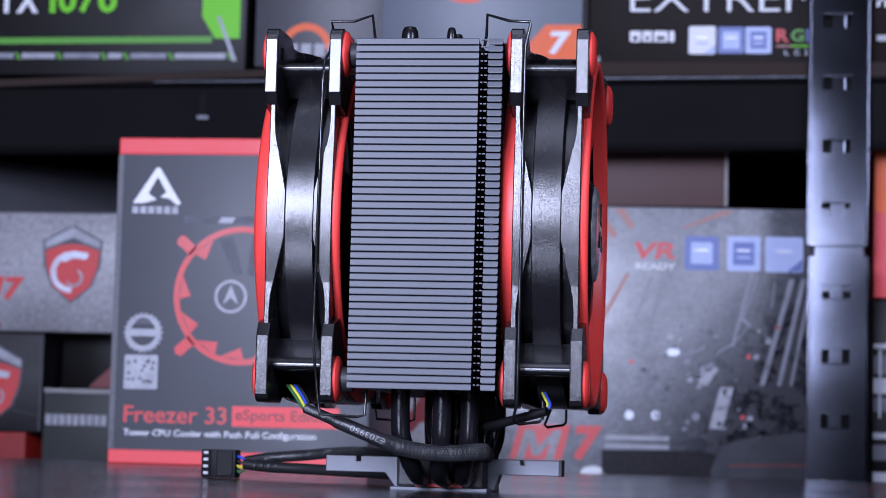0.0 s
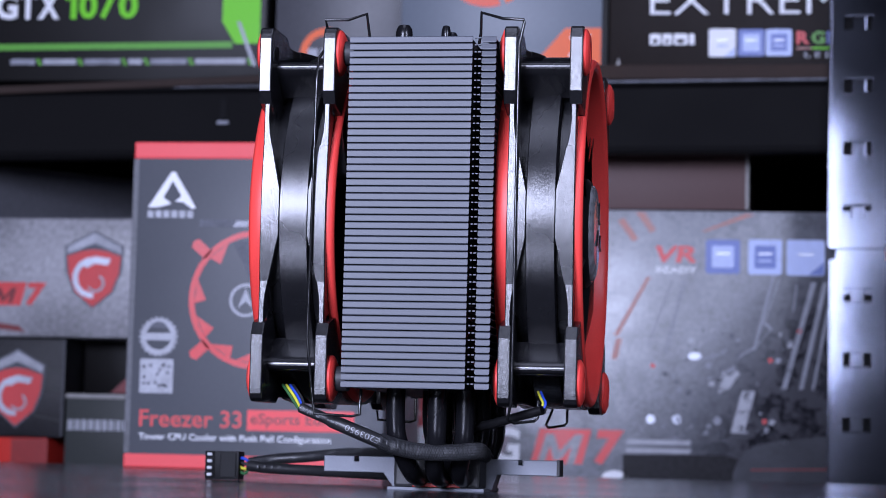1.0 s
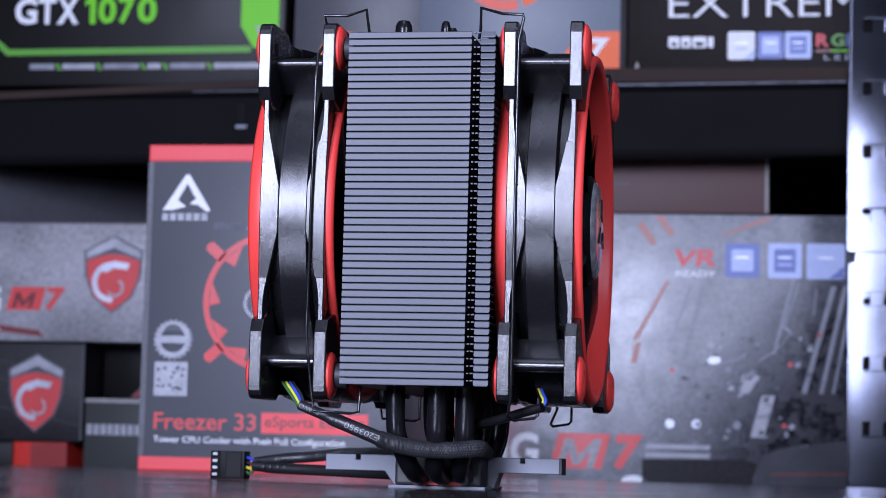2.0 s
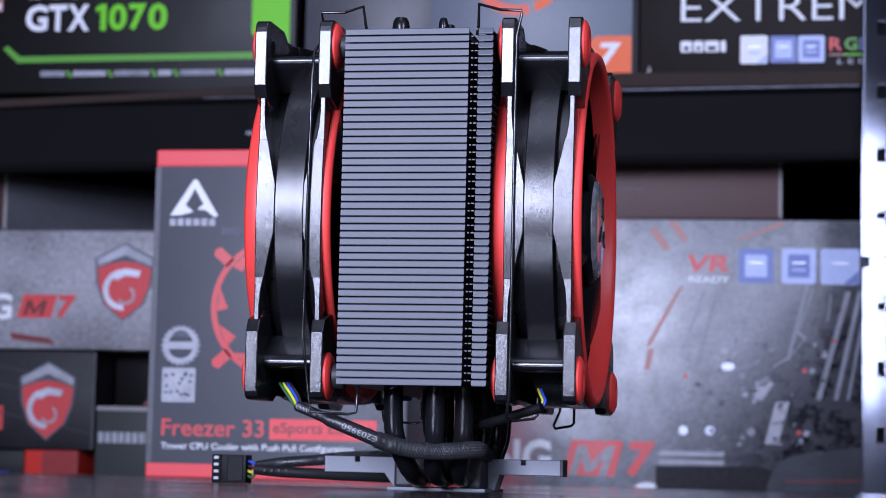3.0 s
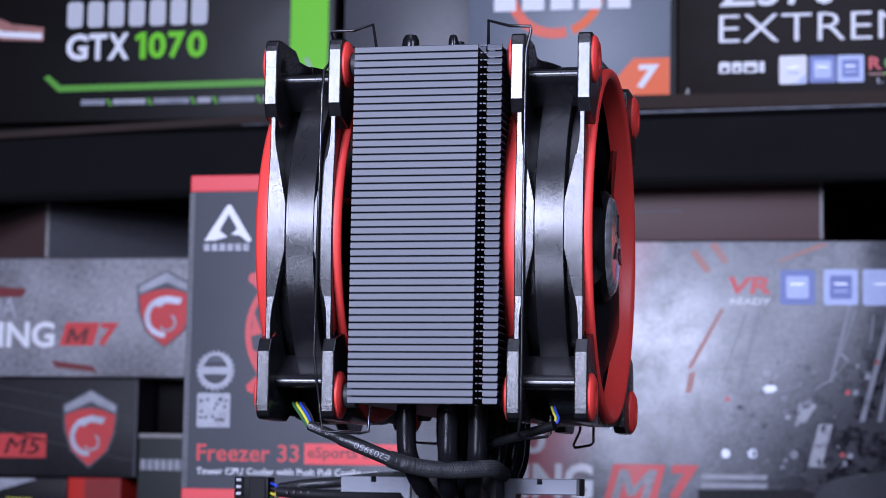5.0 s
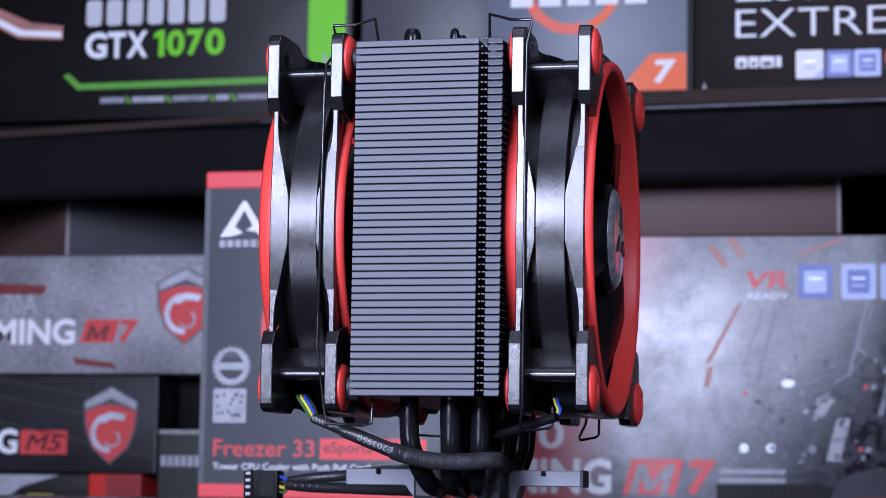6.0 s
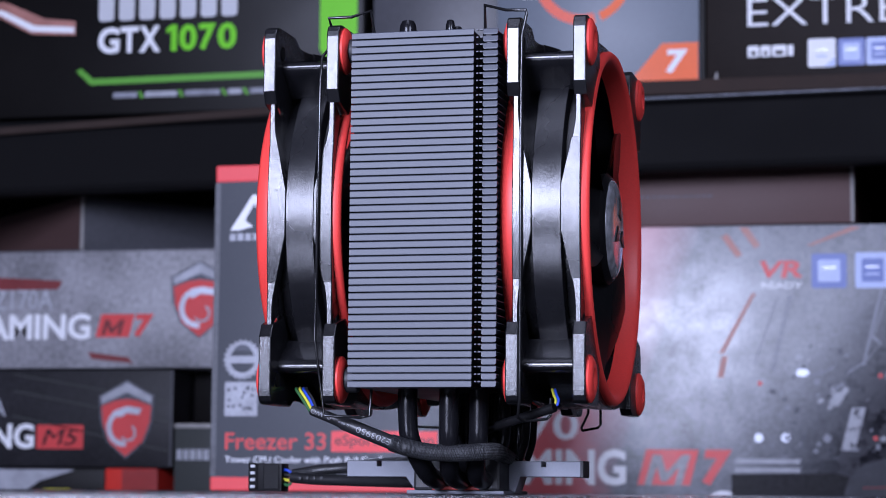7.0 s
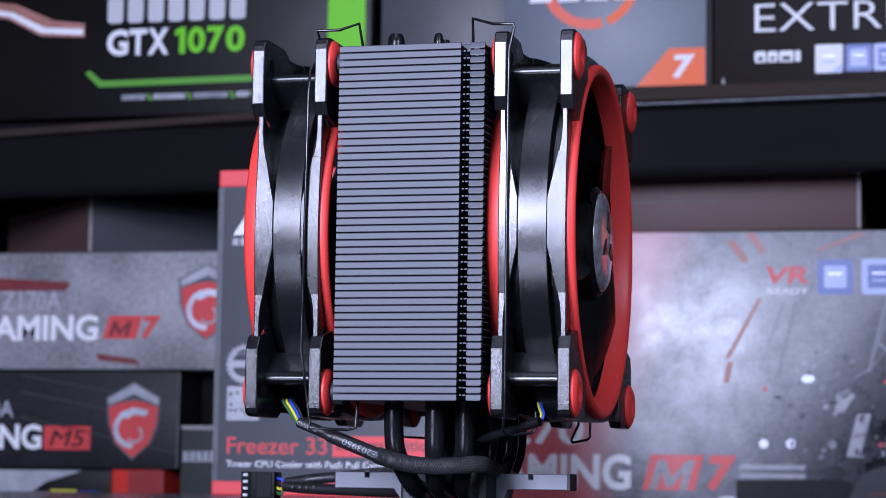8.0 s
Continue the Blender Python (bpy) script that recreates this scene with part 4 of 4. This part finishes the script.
# base with the mounting bar
part("base_block", block(-0.0105, 0.0185, -0.0180, 0.0180, 0.0012, 0.0125, 0.0010), BASE_GAP_BLACK, hs)
part("contact_plate", block(-0.0125, 0.0200, -0.0190, 0.0190, 0.0, 0.0012, 0.0003), ALU, hs, "bare metal contact plate")
part("red_label", block(-0.0040, 0.0120, -0.0188, -0.0178, 0.0013, 0.0026, 0.0003), STICKER_RED, hs, "thin red edge")
bar_l = [(-0.0370, 0.0055), (-0.0165, 0.0055), (-0.0128, 0.0006), (-0.0105, 0.0006), (-0.0105, 0.0024), (-0.0125, 0.0110), (-0.0250, 0.0110), (-0.0250, 0.0092), (-0.0264, 0.0092), (-0.0264, 0.0110), (-0.0370, 0.0110)]
part("mount_arm", prism(bar_l, "y", -0.0050, 0.0060, bevel=0.0003), ALU, hs, "grey die-cast mounting arm with a notch")
bar_r = [(0.0430, 0.0058), (0.0225, 0.0058), (0.0208, 0.0006), (0.0185, 0.0006), (0.0185, 0.0110), (0.0296, 0.0110), (0.0296, 0.0092), (0.0310, 0.0092), (0.0310, 0.0110), (0.0430, 0.0110)]
part("mount_arm", prism(bar_r, "y", -0.0050, 0.0060, bevel=0.0003), ALU, hs, "grey die-cast mounting arm with a notch")
# thin dark cap that puts the shade of the arm's end face into colour
part("arm_dark_end", block(0.0425, 0.0436, -0.0052, 0.0062, 0.0056, 0.0112, 0.0003), GREY_RUBBER, hs)


# ---- the fans ----
def fan_thing():
    """Built round its own centre, the axle along x and the badge towards +x."""
    fan = thing("cooling_fan", 0, 0, 0, "black 120 mm fan with red rings and red corner pads", "fan", "fans on the heatsink")
    R = 0.0597
    for s in (-1, 1):
        # thin round flange
        prof = [(s * 0.0086, 0.0554), (s * 0.0086, 0.0588), (s * 0.0104, 0.0588), (s * 0.0104, 0.0554)]
        part("flange", spun(prof, "x", 120), BLACK_PLASTIC, fan, smooth=True)
        for qy in (-1, 1):
            for qz in (-1, 1):
                a0, a1 = math.atan2(0.0340, 0.0492), math.atan2(0.0492, 0.0340)
                inner = [(0.0570 * math.cos(a1 + (a0 - a1) * i / 8), 0.0570 * math.sin(a1 + (a0 - a1) * i / 8)) for i in range(9)]
                out = [(0.0560, 0.0344), (0.0584, 0.0352), (0.0604, 0.0392), (0.0604, 0.0562), (0.0601, 0.0578), (0.0593, 0.0593), (0.0578, 0.0601), (0.0562, 0.0604), (0.0392, 0.0604), (0.0352, 0.0584), (0.0344, 0.0560)]
                pts = [(qy * p[0], qz * p[1]) for p in out + inner]
                ear = part("ear", prism(pts, "x", s * 0.0084, s * 0.0125, bevel=0.0004), BLACK_PLASTIC, fan)
                # soft red pad with a hole round the screw place
                pc_ = (0, qy * 0.0532, qz * 0.0525)
                top = 0.0009 if s > 0 else 0.0006
                prof = [(s * 0.0120, 0.0024), (s * (0.0126 + top), 0.0024), (s * (0.0134 + top), 0.0031), (s * (0.0135 + top), 0.0044), (s * (0.0128 + top), 0.0058), (s * 0.0132, 0.0064), (s * 0.0120, 0.0066)]
                bm = spun(prof, "x", 28, pc_)
                bmesh.ops.scale(bm, vec=(1, 1, 1.15), space=Matrix.Translation((0, 0, -pc_[2])), verts=bm.verts)
                part("corner_pad", bm, RED_RUBBER, ear, "soft red corner pad", smooth=True)
                # solid black plug, the shade in the screw hole as colour
                part("screw_hole", spun([(s * 0.0082, 0.0022), (s * 0.0128, 0.0022)], "x", 16, pc_, closed=False), INK_HOLE_BLACK, ear)
        # rim on each side of the square, broadening towards the barrel in the middle
        for q in range(4):
            bm, rows = bmesh.new(), []
            steps = [-31.5, -30, -27.5, -24, -20.6, -20.4, -17, -13.5, -10, -7, -3.5, 0, 3.5, 7, 10, 13.5, 17, 20.4, 20.6, 24, 27.5, 30, 31.5]
            for deg in steps:
                d = abs(deg)
                if d < 20.5:  # gently bowed face
                    inner, reach = 0.0046 + 0.0031 * max(0.0, d - 7.0) / 13.5, 0.0598 - 0.0012 * (d / 20.5) ** 2
                else:
                    inner, reach = min(0.0090, 0.0079 + 0.0011 * (d - 20.5) / 5.0), 0.0583
                rad = reach / math.cos(radians(deg))
                a = radians(deg) + math.pi / 2 * q
                rows.append([bm.verts.new((s * x, rr * math.cos(a), rr * math.sin(a))) for x, rr in ((inner, 0.0557), (inner, rad - 0.0002), (inner + 0.0002, rad), (0.0104, rad), (0.0107, rad - 0.0003), (0.0107, 0.0556))])
            for u, v in zip(rows, rows[1:]):
                for k in range(6):
                    bm.faces.new((u[k], u[(k + 1) % 6], v[(k + 1) % 6], v[k]))
            bm.faces.new(rows[0])
            bm.faces.new(rows[-1][::-1])
            part("rim", bm, BLACK_PLASTIC, fan, smooth=True, limit=30)
        # red ring with a rounded lip
        if s > 0:
            prof = [(0.0104, 0.0588), (0.0120, 0.0588), (0.0130, 0.0580), (0.0132, 0.0570), (0.0128, 0.0560), (0.0118, 0.0552), (0.0062, 0.0543), (0.0062, 0.0546), (0.0098, 0.0549), (0.0104, 0.0556)]
        else:
            prof = [(-0.0104, 0.0588), (-0.0138, 0.0588), (-0.0149, 0.0578), (-0.0147, 0.0562), (-0.0100, 0.0546), (-0.0104, 0.0552)]
        part("red_ring", spun(prof, "x", 120), RED_RUBBER, fan, "red ring round the air opening", smooth=True, limit=65)
    # barrel and corner posts
    prof = [(-0.0090, 0.0556), (-0.0050, 0.0557), (-0.0047, 0.0592), (-0.0044, 0.0596), (0.0044, 0.0596), (0.0047, 0.0592), (0.0050, 0.0557), (0.0090, 0.0556), (0.0090, 0.0552), (-0.0090, 0.0552)]
    part("barrel", spun(prof, "x", 120), BLACK_PLASTIC, fan, smooth=True)
    for qy in (-1, 1):
        for qz in (-1, 1):
            ridge = [(0.0400, 0.0500), (0.0512, 0.0500), (0.0522, 0.0497), (0.0529, 0.0491), (0.0532, 0.0482), (0.0528, 0.0470), (0.0512, 0.0454), (0.0438, 0.0394), (0.0390, 0.0430)]
            part("corner_post", prism([(qy * u, qz * w) for u, w in ridge], "x", -0.0086, 0.0086), POST_BLACK, fan, smooth=True, limit=60)
    # impeller
    hub = part("hub", spun([(-0.0080, 0.0170), (0.0100, 0.0186), (0.0114, 0.0172), (0.0119, 0.0156)], "x", 64, closed=False), BLADE_BLACK, fan, smooth=True)
    bd = part("hub_badge", spun([(0.0116, 0.0164), (0.0124, 0.0160), (0.0129, 0.0150), (0.0133, 0.0130), (0.0136, 0.0096), (0.0138, 0.0050), (0.0139, 0.0008)], "x", 64, closed=False), BADGE_SILVER, hub, "polished silver hub badge", smooth=True)
    for k in range(3):
        a = math.pi / 2 + 2 * math.pi * k / 3
        pts = [(0.0105 * math.cos(a), 0.0105 * math.sin(a)), (0.005 * math.cos(a + 0.5), 0.005 * math.sin(a + 0.5)), (0.004 * math.cos(a - 0.7), 0.004 * math.sin(a - 0.7))]
        part("badge_mark", prism(pts, "x", 0.0125, 0.0142), BLADE_BLACK, bd)
    for k in range(5):
        bm = bmesh.new()
        rows = []
        for i in range(9):
            u = i / 8
            r = 0.0175 + u * 0.0350
            row = []
            for j in range(9):
                v = j / 8 - 0.5
                a = 2 * math.pi * k / 5 - 0.55 - u * 0.45 + v * (1.10 + 0.12 * math.sin(math.pi * u))
                row.append((r, a, 0.0015 + v * (0.0165 - 0.0040 * u) + 0.0016 * (1 - 4 * v * v)))
            rows.append(row)
        for h in (0.0, 0.0011):
            grid = [[bm.verts.new((x + h, r * math.cos(a), r * math.sin(a))) for r, a, x in row] for row in rows]
            for i in range(8):
                for j in range(8):
                    bm.faces.new((grid[i][j], grid[i + 1][j], grid[i + 1][j + 1], grid[i][j + 1]))
        part("blade", bm, BLADE_BLACK, hub, smooth=True)
    for k in range(4):
        m = Matrix.Rotation(math.pi / 4 + math.pi / 2 * k, 4, "X")
        bm = block(-0.0115, -0.0090, 0.014, 0.0555, -0.0022, 0.0022, 0.0006)
        bmesh.ops.transform(bm, matrix=m, verts=bm.verts)
        part("strut", bm, BLADE_BLACK, fan)
    part("motor_plate", spun([(-0.0118, 0.0150), (-0.0112, 0.0185), (-0.0085, 0.0190)], "x", 48, closed=False), BLADE_BLACK, fan, smooth=True)
    return fan


FAN_Z = 0.0880
fan_r = fan_thing()
fan_r.matrix_basis = pose(0.0408, 0, FAN_Z, 0, 0, 0.7)
fan_l = copy_thing(fan_r, pose(-0.0378, 0, FAN_Z))

# rubber buffers between fans and fins
for x0, x1 in ((-0.0245, -0.0195), (0.0265, 0.0288)):
    for y in (-0.0525, 0.0525):
        for z in (0.0355, 0.1405):
            b = part("buffer", spun([(x0, 0.0036), (x0 + 0.0004, 0.0040), (x1 - 0.0004, 0.0040), (x1, 0.0036)], "x", 20, (0, y, z), closed=False), GREY_RUBBER, hs, "grey rubber buffer", smooth=True)


# ---- spring clips that hold the fans ----
def clip(name, pts, x):
    c = thing(name, x, -0.05, 0.024, "thin black spring wire clip holding a fan to the fins", "wire clip", "fan clips")
    part("wire", tube(pts, 0.00048, 10), WIRE_BLACK, c, smooth=True)
    return c


for s in (-1, 1):
    y = s * 0.0595
    clip("fan_clip", [(-0.0150, s * 0.050, 0.1445), (-0.0160, s * 0.052, 0.1462), (-0.0165, s * 0.055, 0.1530), (-0.0215, y, 0.1502), (-0.0290, y, 0.1502), (-0.0291, s * 0.0560, 0.1480),
                      (-0.0300, s * 0.0560, 0.1410), (-0.0309, s * 0.0600, 0.1375), (-0.0311, s * 0.0608, 0.1300), (-0.0317, s * 0.0608, 0.0480), (-0.0314, s * 0.0580, 0.0400), (-0.0308, s * 0.0550, 0.0300), (-0.0300, s * 0.0550, 0.0242), (-0.0180, s * 0.055, 0.0236), (-0.0158, s * 0.053, 0.0242), (-0.0156, s * 0.052, 0.0325)], -0.03)
    clip("fan_clip", [(0.0195, s * 0.050, 0.1440), (0.0203, s * 0.052, 0.1470), (0.0208, s * 0.055, 0.1532), (0.0285, y, 0.1503), (0.0350, y, 0.1500), (0.0352, y, 0.1490),
                      (0.0338, s * 0.0600, 0.1420), (0.0338, s * 0.0606, 0.1280), (0.0338, s * 0.0606, 0.0480), (0.0336, s * 0.0600, 0.0290), (0.0320, s * 0.055, 0.0236), (0.0335, s * 0.050, 0.0226), (0.0395, s * 0.046, 0.0235), (0.0405, s * 0.046, 0.0245), (0.0405, s * 0.046, 0.0300)], 0.033)


# ---- cables ----
def braid(points, r):
    """A woven sleeve: a core and two sets of threads wound round it."""
    ps = glide(points, 24)
    bm = tube(ps, r * 0.93, 14)
    return ps, bm


def threads(ps, r, turns, n, sense, phase=0.0):
    bm = bmesh.new()
    ref = Vector((0, 0, 1))
    for k in range(n):
        line = []
        for i in range(len(ps)):
            way = (ps[min(i + 1, len(ps) - 1)] - ps[max(i - 1, 0)]).normalized()
            side = way.cross(ref).normalized()
            up = side.cross(way)
            a = sense * 2 * math.pi * turns * i / (len(ps) - 1) + 2 * math.pi * k / n + phase
            line.append(ps[i] + r * (math.cos(a) * side + math.sin(a) * up))
        tube(line, r * 0.06, 4, bm)
    return bm


cable = thing("fan_cable", -0.03, -0.045, 0.026, "black fan cable with shrink tube, woven sleeve and four-pin plug", "cable")
C0 = (-0.0405, -0.0470, 0.0325)
for mat_, off, nm in ((GREEN_WIRE, -0.0012, "wire"), (YELLOW_WIRE, 0.0, "wire"), (BLUE_WIRE, 0.0012, "wire"), (SHRINK, 0.0022, "wire")):
    line = glide([(C0[0] - 0.0020 + off, C0[1] + 0.006, C0[2] + 0.0010), (C0[0] + off, C0[1], C0[2]), (-0.0380 + off, -0.0485, 0.0295), (-0.0357 + off * 0.7, -0.0490, 0.0258)], 6)
    part(nm, tube(line, 0.00048, 8), mat_, cable, {GREEN_WIRE: "dark green wire", YELLOW_WIRE: "yellow wire", BLUE_WIRE: "blue wire"}.get(mat_, "black wire"), smooth=True)
SH0, SH1 = Vector((-0.0362, -0.0490, 0.0262)), Vector((-0.0095, -0.0480, 0.0158))
shr = part("shrink_tube", tube([SH0 + (SH1 - SH0) * t for t in (0, 0.01, 0.30, 0.36, 0.40, 0.98, 1.0)], [0.0013, 0.0016, 0.0017, 0.0018, 0.0022, 0.0023, 0.0021], 18), SHRINK, cable, "printed black shrink tube", smooth=True)
# print along the tube, read from the other side
ang = math.atan2(SH1.z - SH0.z, SH1.x - SH0.x)
for text, t0, t1, r in (("WO", 0.02, 0.16, 0.0018), ("E203950", 0.58, 0.99, 0.0023)):
    me = letters_mesh(text, 0.0, 0.0, 0.01)
    co = np.array([v.co for v in me.vertices])
    lo, hi = co.min(0), co.max(0)
    length = (SH1 - SH0).length * (t1 - t0)
    for v in me.vertices:
        u, w = (v.co.x - lo[0]) / (hi[0] - lo[0]), (v.co.y - lo[1]) / (hi[1] - lo[1]) - 0.5
        a = w * 0.85
        p = SH0 + (SH1 - SH0) * (t1 - u * (t1 - t0))
        n = Vector((-math.sin(ang), 0, math.cos(ang)))
        v.co = p - n * (r + 0.00006) * math.sin(a) + Vector((0, -1, 0)) * (r + 0.00006 + (0.00004 if v.co.z > 0 else 0)) * math.cos(a)
    part("tube_print", me, PRINT_GREY, shr, "grey printed characters")
for t, r1 in ((0.245, 0.0006), (0.37, 0.0003), (0.405, 0.0004), (0.43, 0.0004), (0.475, 0.00035)):
    p = SH0 + (SH1 - SH0) * t
    y0 = p.y - (0.0021 if t < 0.38 else 0.0024)
    part("tube_mark", spun([(y0, r1 * 0.6), (y0 + 0.0002, r1 * 0.6), (y0 + 0.0002, r1), (y0, r1)], "y", 14, (p.x, 0, p.z)), PRINT_GREY, shr)
bp_, bm = braid([(-0.0100, -0.0480, 0.0160), (-0.0040, -0.0480, 0.0142), (0.0030, -0.0470, 0.0130), (0.0110, -0.0455, 0.0128), (0.0170, -0.0430, 0.0132), (0.0198, -0.0340, 0.0136), (0.0190, -0.0180, 0.0130), (0.0150, 0.0300, 0.0100)], 0.0026)
slv = part("woven_sleeve", bm, SHRINK, cable, "woven black nylon sleeve", smooth=True)
THREAD = surf("grey nylon thread", (0.055, 0.057, 0.063), 0.45, 0.0, 0.3, 900)
part("thread", threads(bp_, 0.0026, 13, 9, 1), THREAD, slv)
part("thread", threads(bp_, 0.00262, 13, 9, -1, 0.2), BLADE_BLACK, slv)
# plug and its leads lying on the table behind
plug = part("plug", block(-0.1050, -0.0915, 0.0930, 0.1020, 0.0002, 0.0112, 0.0005), PLUG_BLACK, cable, "black four-pin plug", smooth=True)
for k in range(4):
    z = 0.0016 + k * 0.0026
    # black block painting the shade in the plug's opening
    part("pin_slot", block(-0.1048, -0.1012, 0.0924, 0.0936, z - 0.0003, z + 0.0016), INK_HOLE_BLACK, plug)
    part("pin", block(-0.1040, -0.1021, 0.0920, 0.0934, z, z + 0.0011, 0.0002), BLOCK_INK, plug, "silver contact pin")
part("plug_rib", block(-0.0990, -0.0925, 0.0926, 0.0934, 0.0010, 0.0108, 0.0004), PLUG_BLACK, plug)
for k, mat_ in enumerate((BLUE_WIRE, SHRINK, YELLOW_WIRE, GREEN_WIRE)):
    z = 0.0088 - 0.0018 * k
    part("wire", tube(glide([(-0.0918, 0.0960, z), (-0.0895, 0.0955, z - 0.0006), (-0.0870, 0.0960, 0.0060)], 5), 0.0006, 8), mat_, cable, smooth=True)
part("lead", tube(glide([(-0.0885, 0.0960, 0.0058), (-0.0780, 0.0940, 0.0050), (-0.0600, 0.0900, 0.0046), (-0.0400, 0.0800, 0.0042), (-0.0180, 0.0600, 0.0040)], 8), 0.0021, 14), SHRINK, cable, "black sleeved lead on the table", smooth=True)
for t in range(7):
    x = -0.0840 + 0.0028 * t
    part("lead_mark", block(x, x + 0.0008, 0.0914, 0.0922, 0.0050, 0.0060), GREY_RUBBER, cable)
ps2, bm = braid([(-0.0885, 0.0970, 0.0068), (-0.0780, 0.1000, 0.0086), (-0.0650, 0.1000, 0.0098), (-0.0520, 0.0960, 0.0112), (-0.0360, 0.0850, 0.0116), (-0.0150, 0.0600, 0.0080)], 0.0021)
lead2 = part("woven_lead", bm, SHRINK, cable, "woven black sleeve on the second lead", smooth=True)
part("thread", threads(ps2, 0.0021, 9, 8, 1), THREAD, lead2)

cable2 = thing("fan_cable", 0.03, -0.03, 0.024, "short black fan cable leaving the fan towards the pipes", "cable")
for mat_, off in ((YELLOW_WIRE, 0.0), (BLUE_WIRE, 0.0009)):
    part("wire", tube(glide([(0.0395 + off, -0.038, 0.0330), (0.0408 + off, -0.042, 0.0310), (0.0418 + off, -0.044, 0.0290), (0.0405 + off, -0.044, 0.0262)], 6), 0.00042, 8), mat_, cable2, smooth=True)
part("shrink_tube", tube(glide([(0.0420, -0.0470, 0.0270), (0.0340, -0.0440, 0.0248), (0.0240, -0.0380, 0.0222), (0.0160, -0.0240, 0.0210), (0.0060, 0.0000, 0.0190)], 8), 0.0015, 16), BLADE_BLACK, cable2, smooth=True)


# ---- dust on the table ----
rnd = random.Random(3)
bm = bmesh.new()
for k in range(60):
    x, y, q = rnd.uniform(-0.22, 0.20), rnd.uniform(-0.34, 0.30), rnd.uniform(0.00010, 0.00022)
    block(x, x + q, y, y + q * 1.3, 0.0, q * 0.6, bm=bm)
tagged(part("table_dust", bm, WHITE_INK, None), "fine pale dust specks lying on the black table", "dust", kind="stuff")
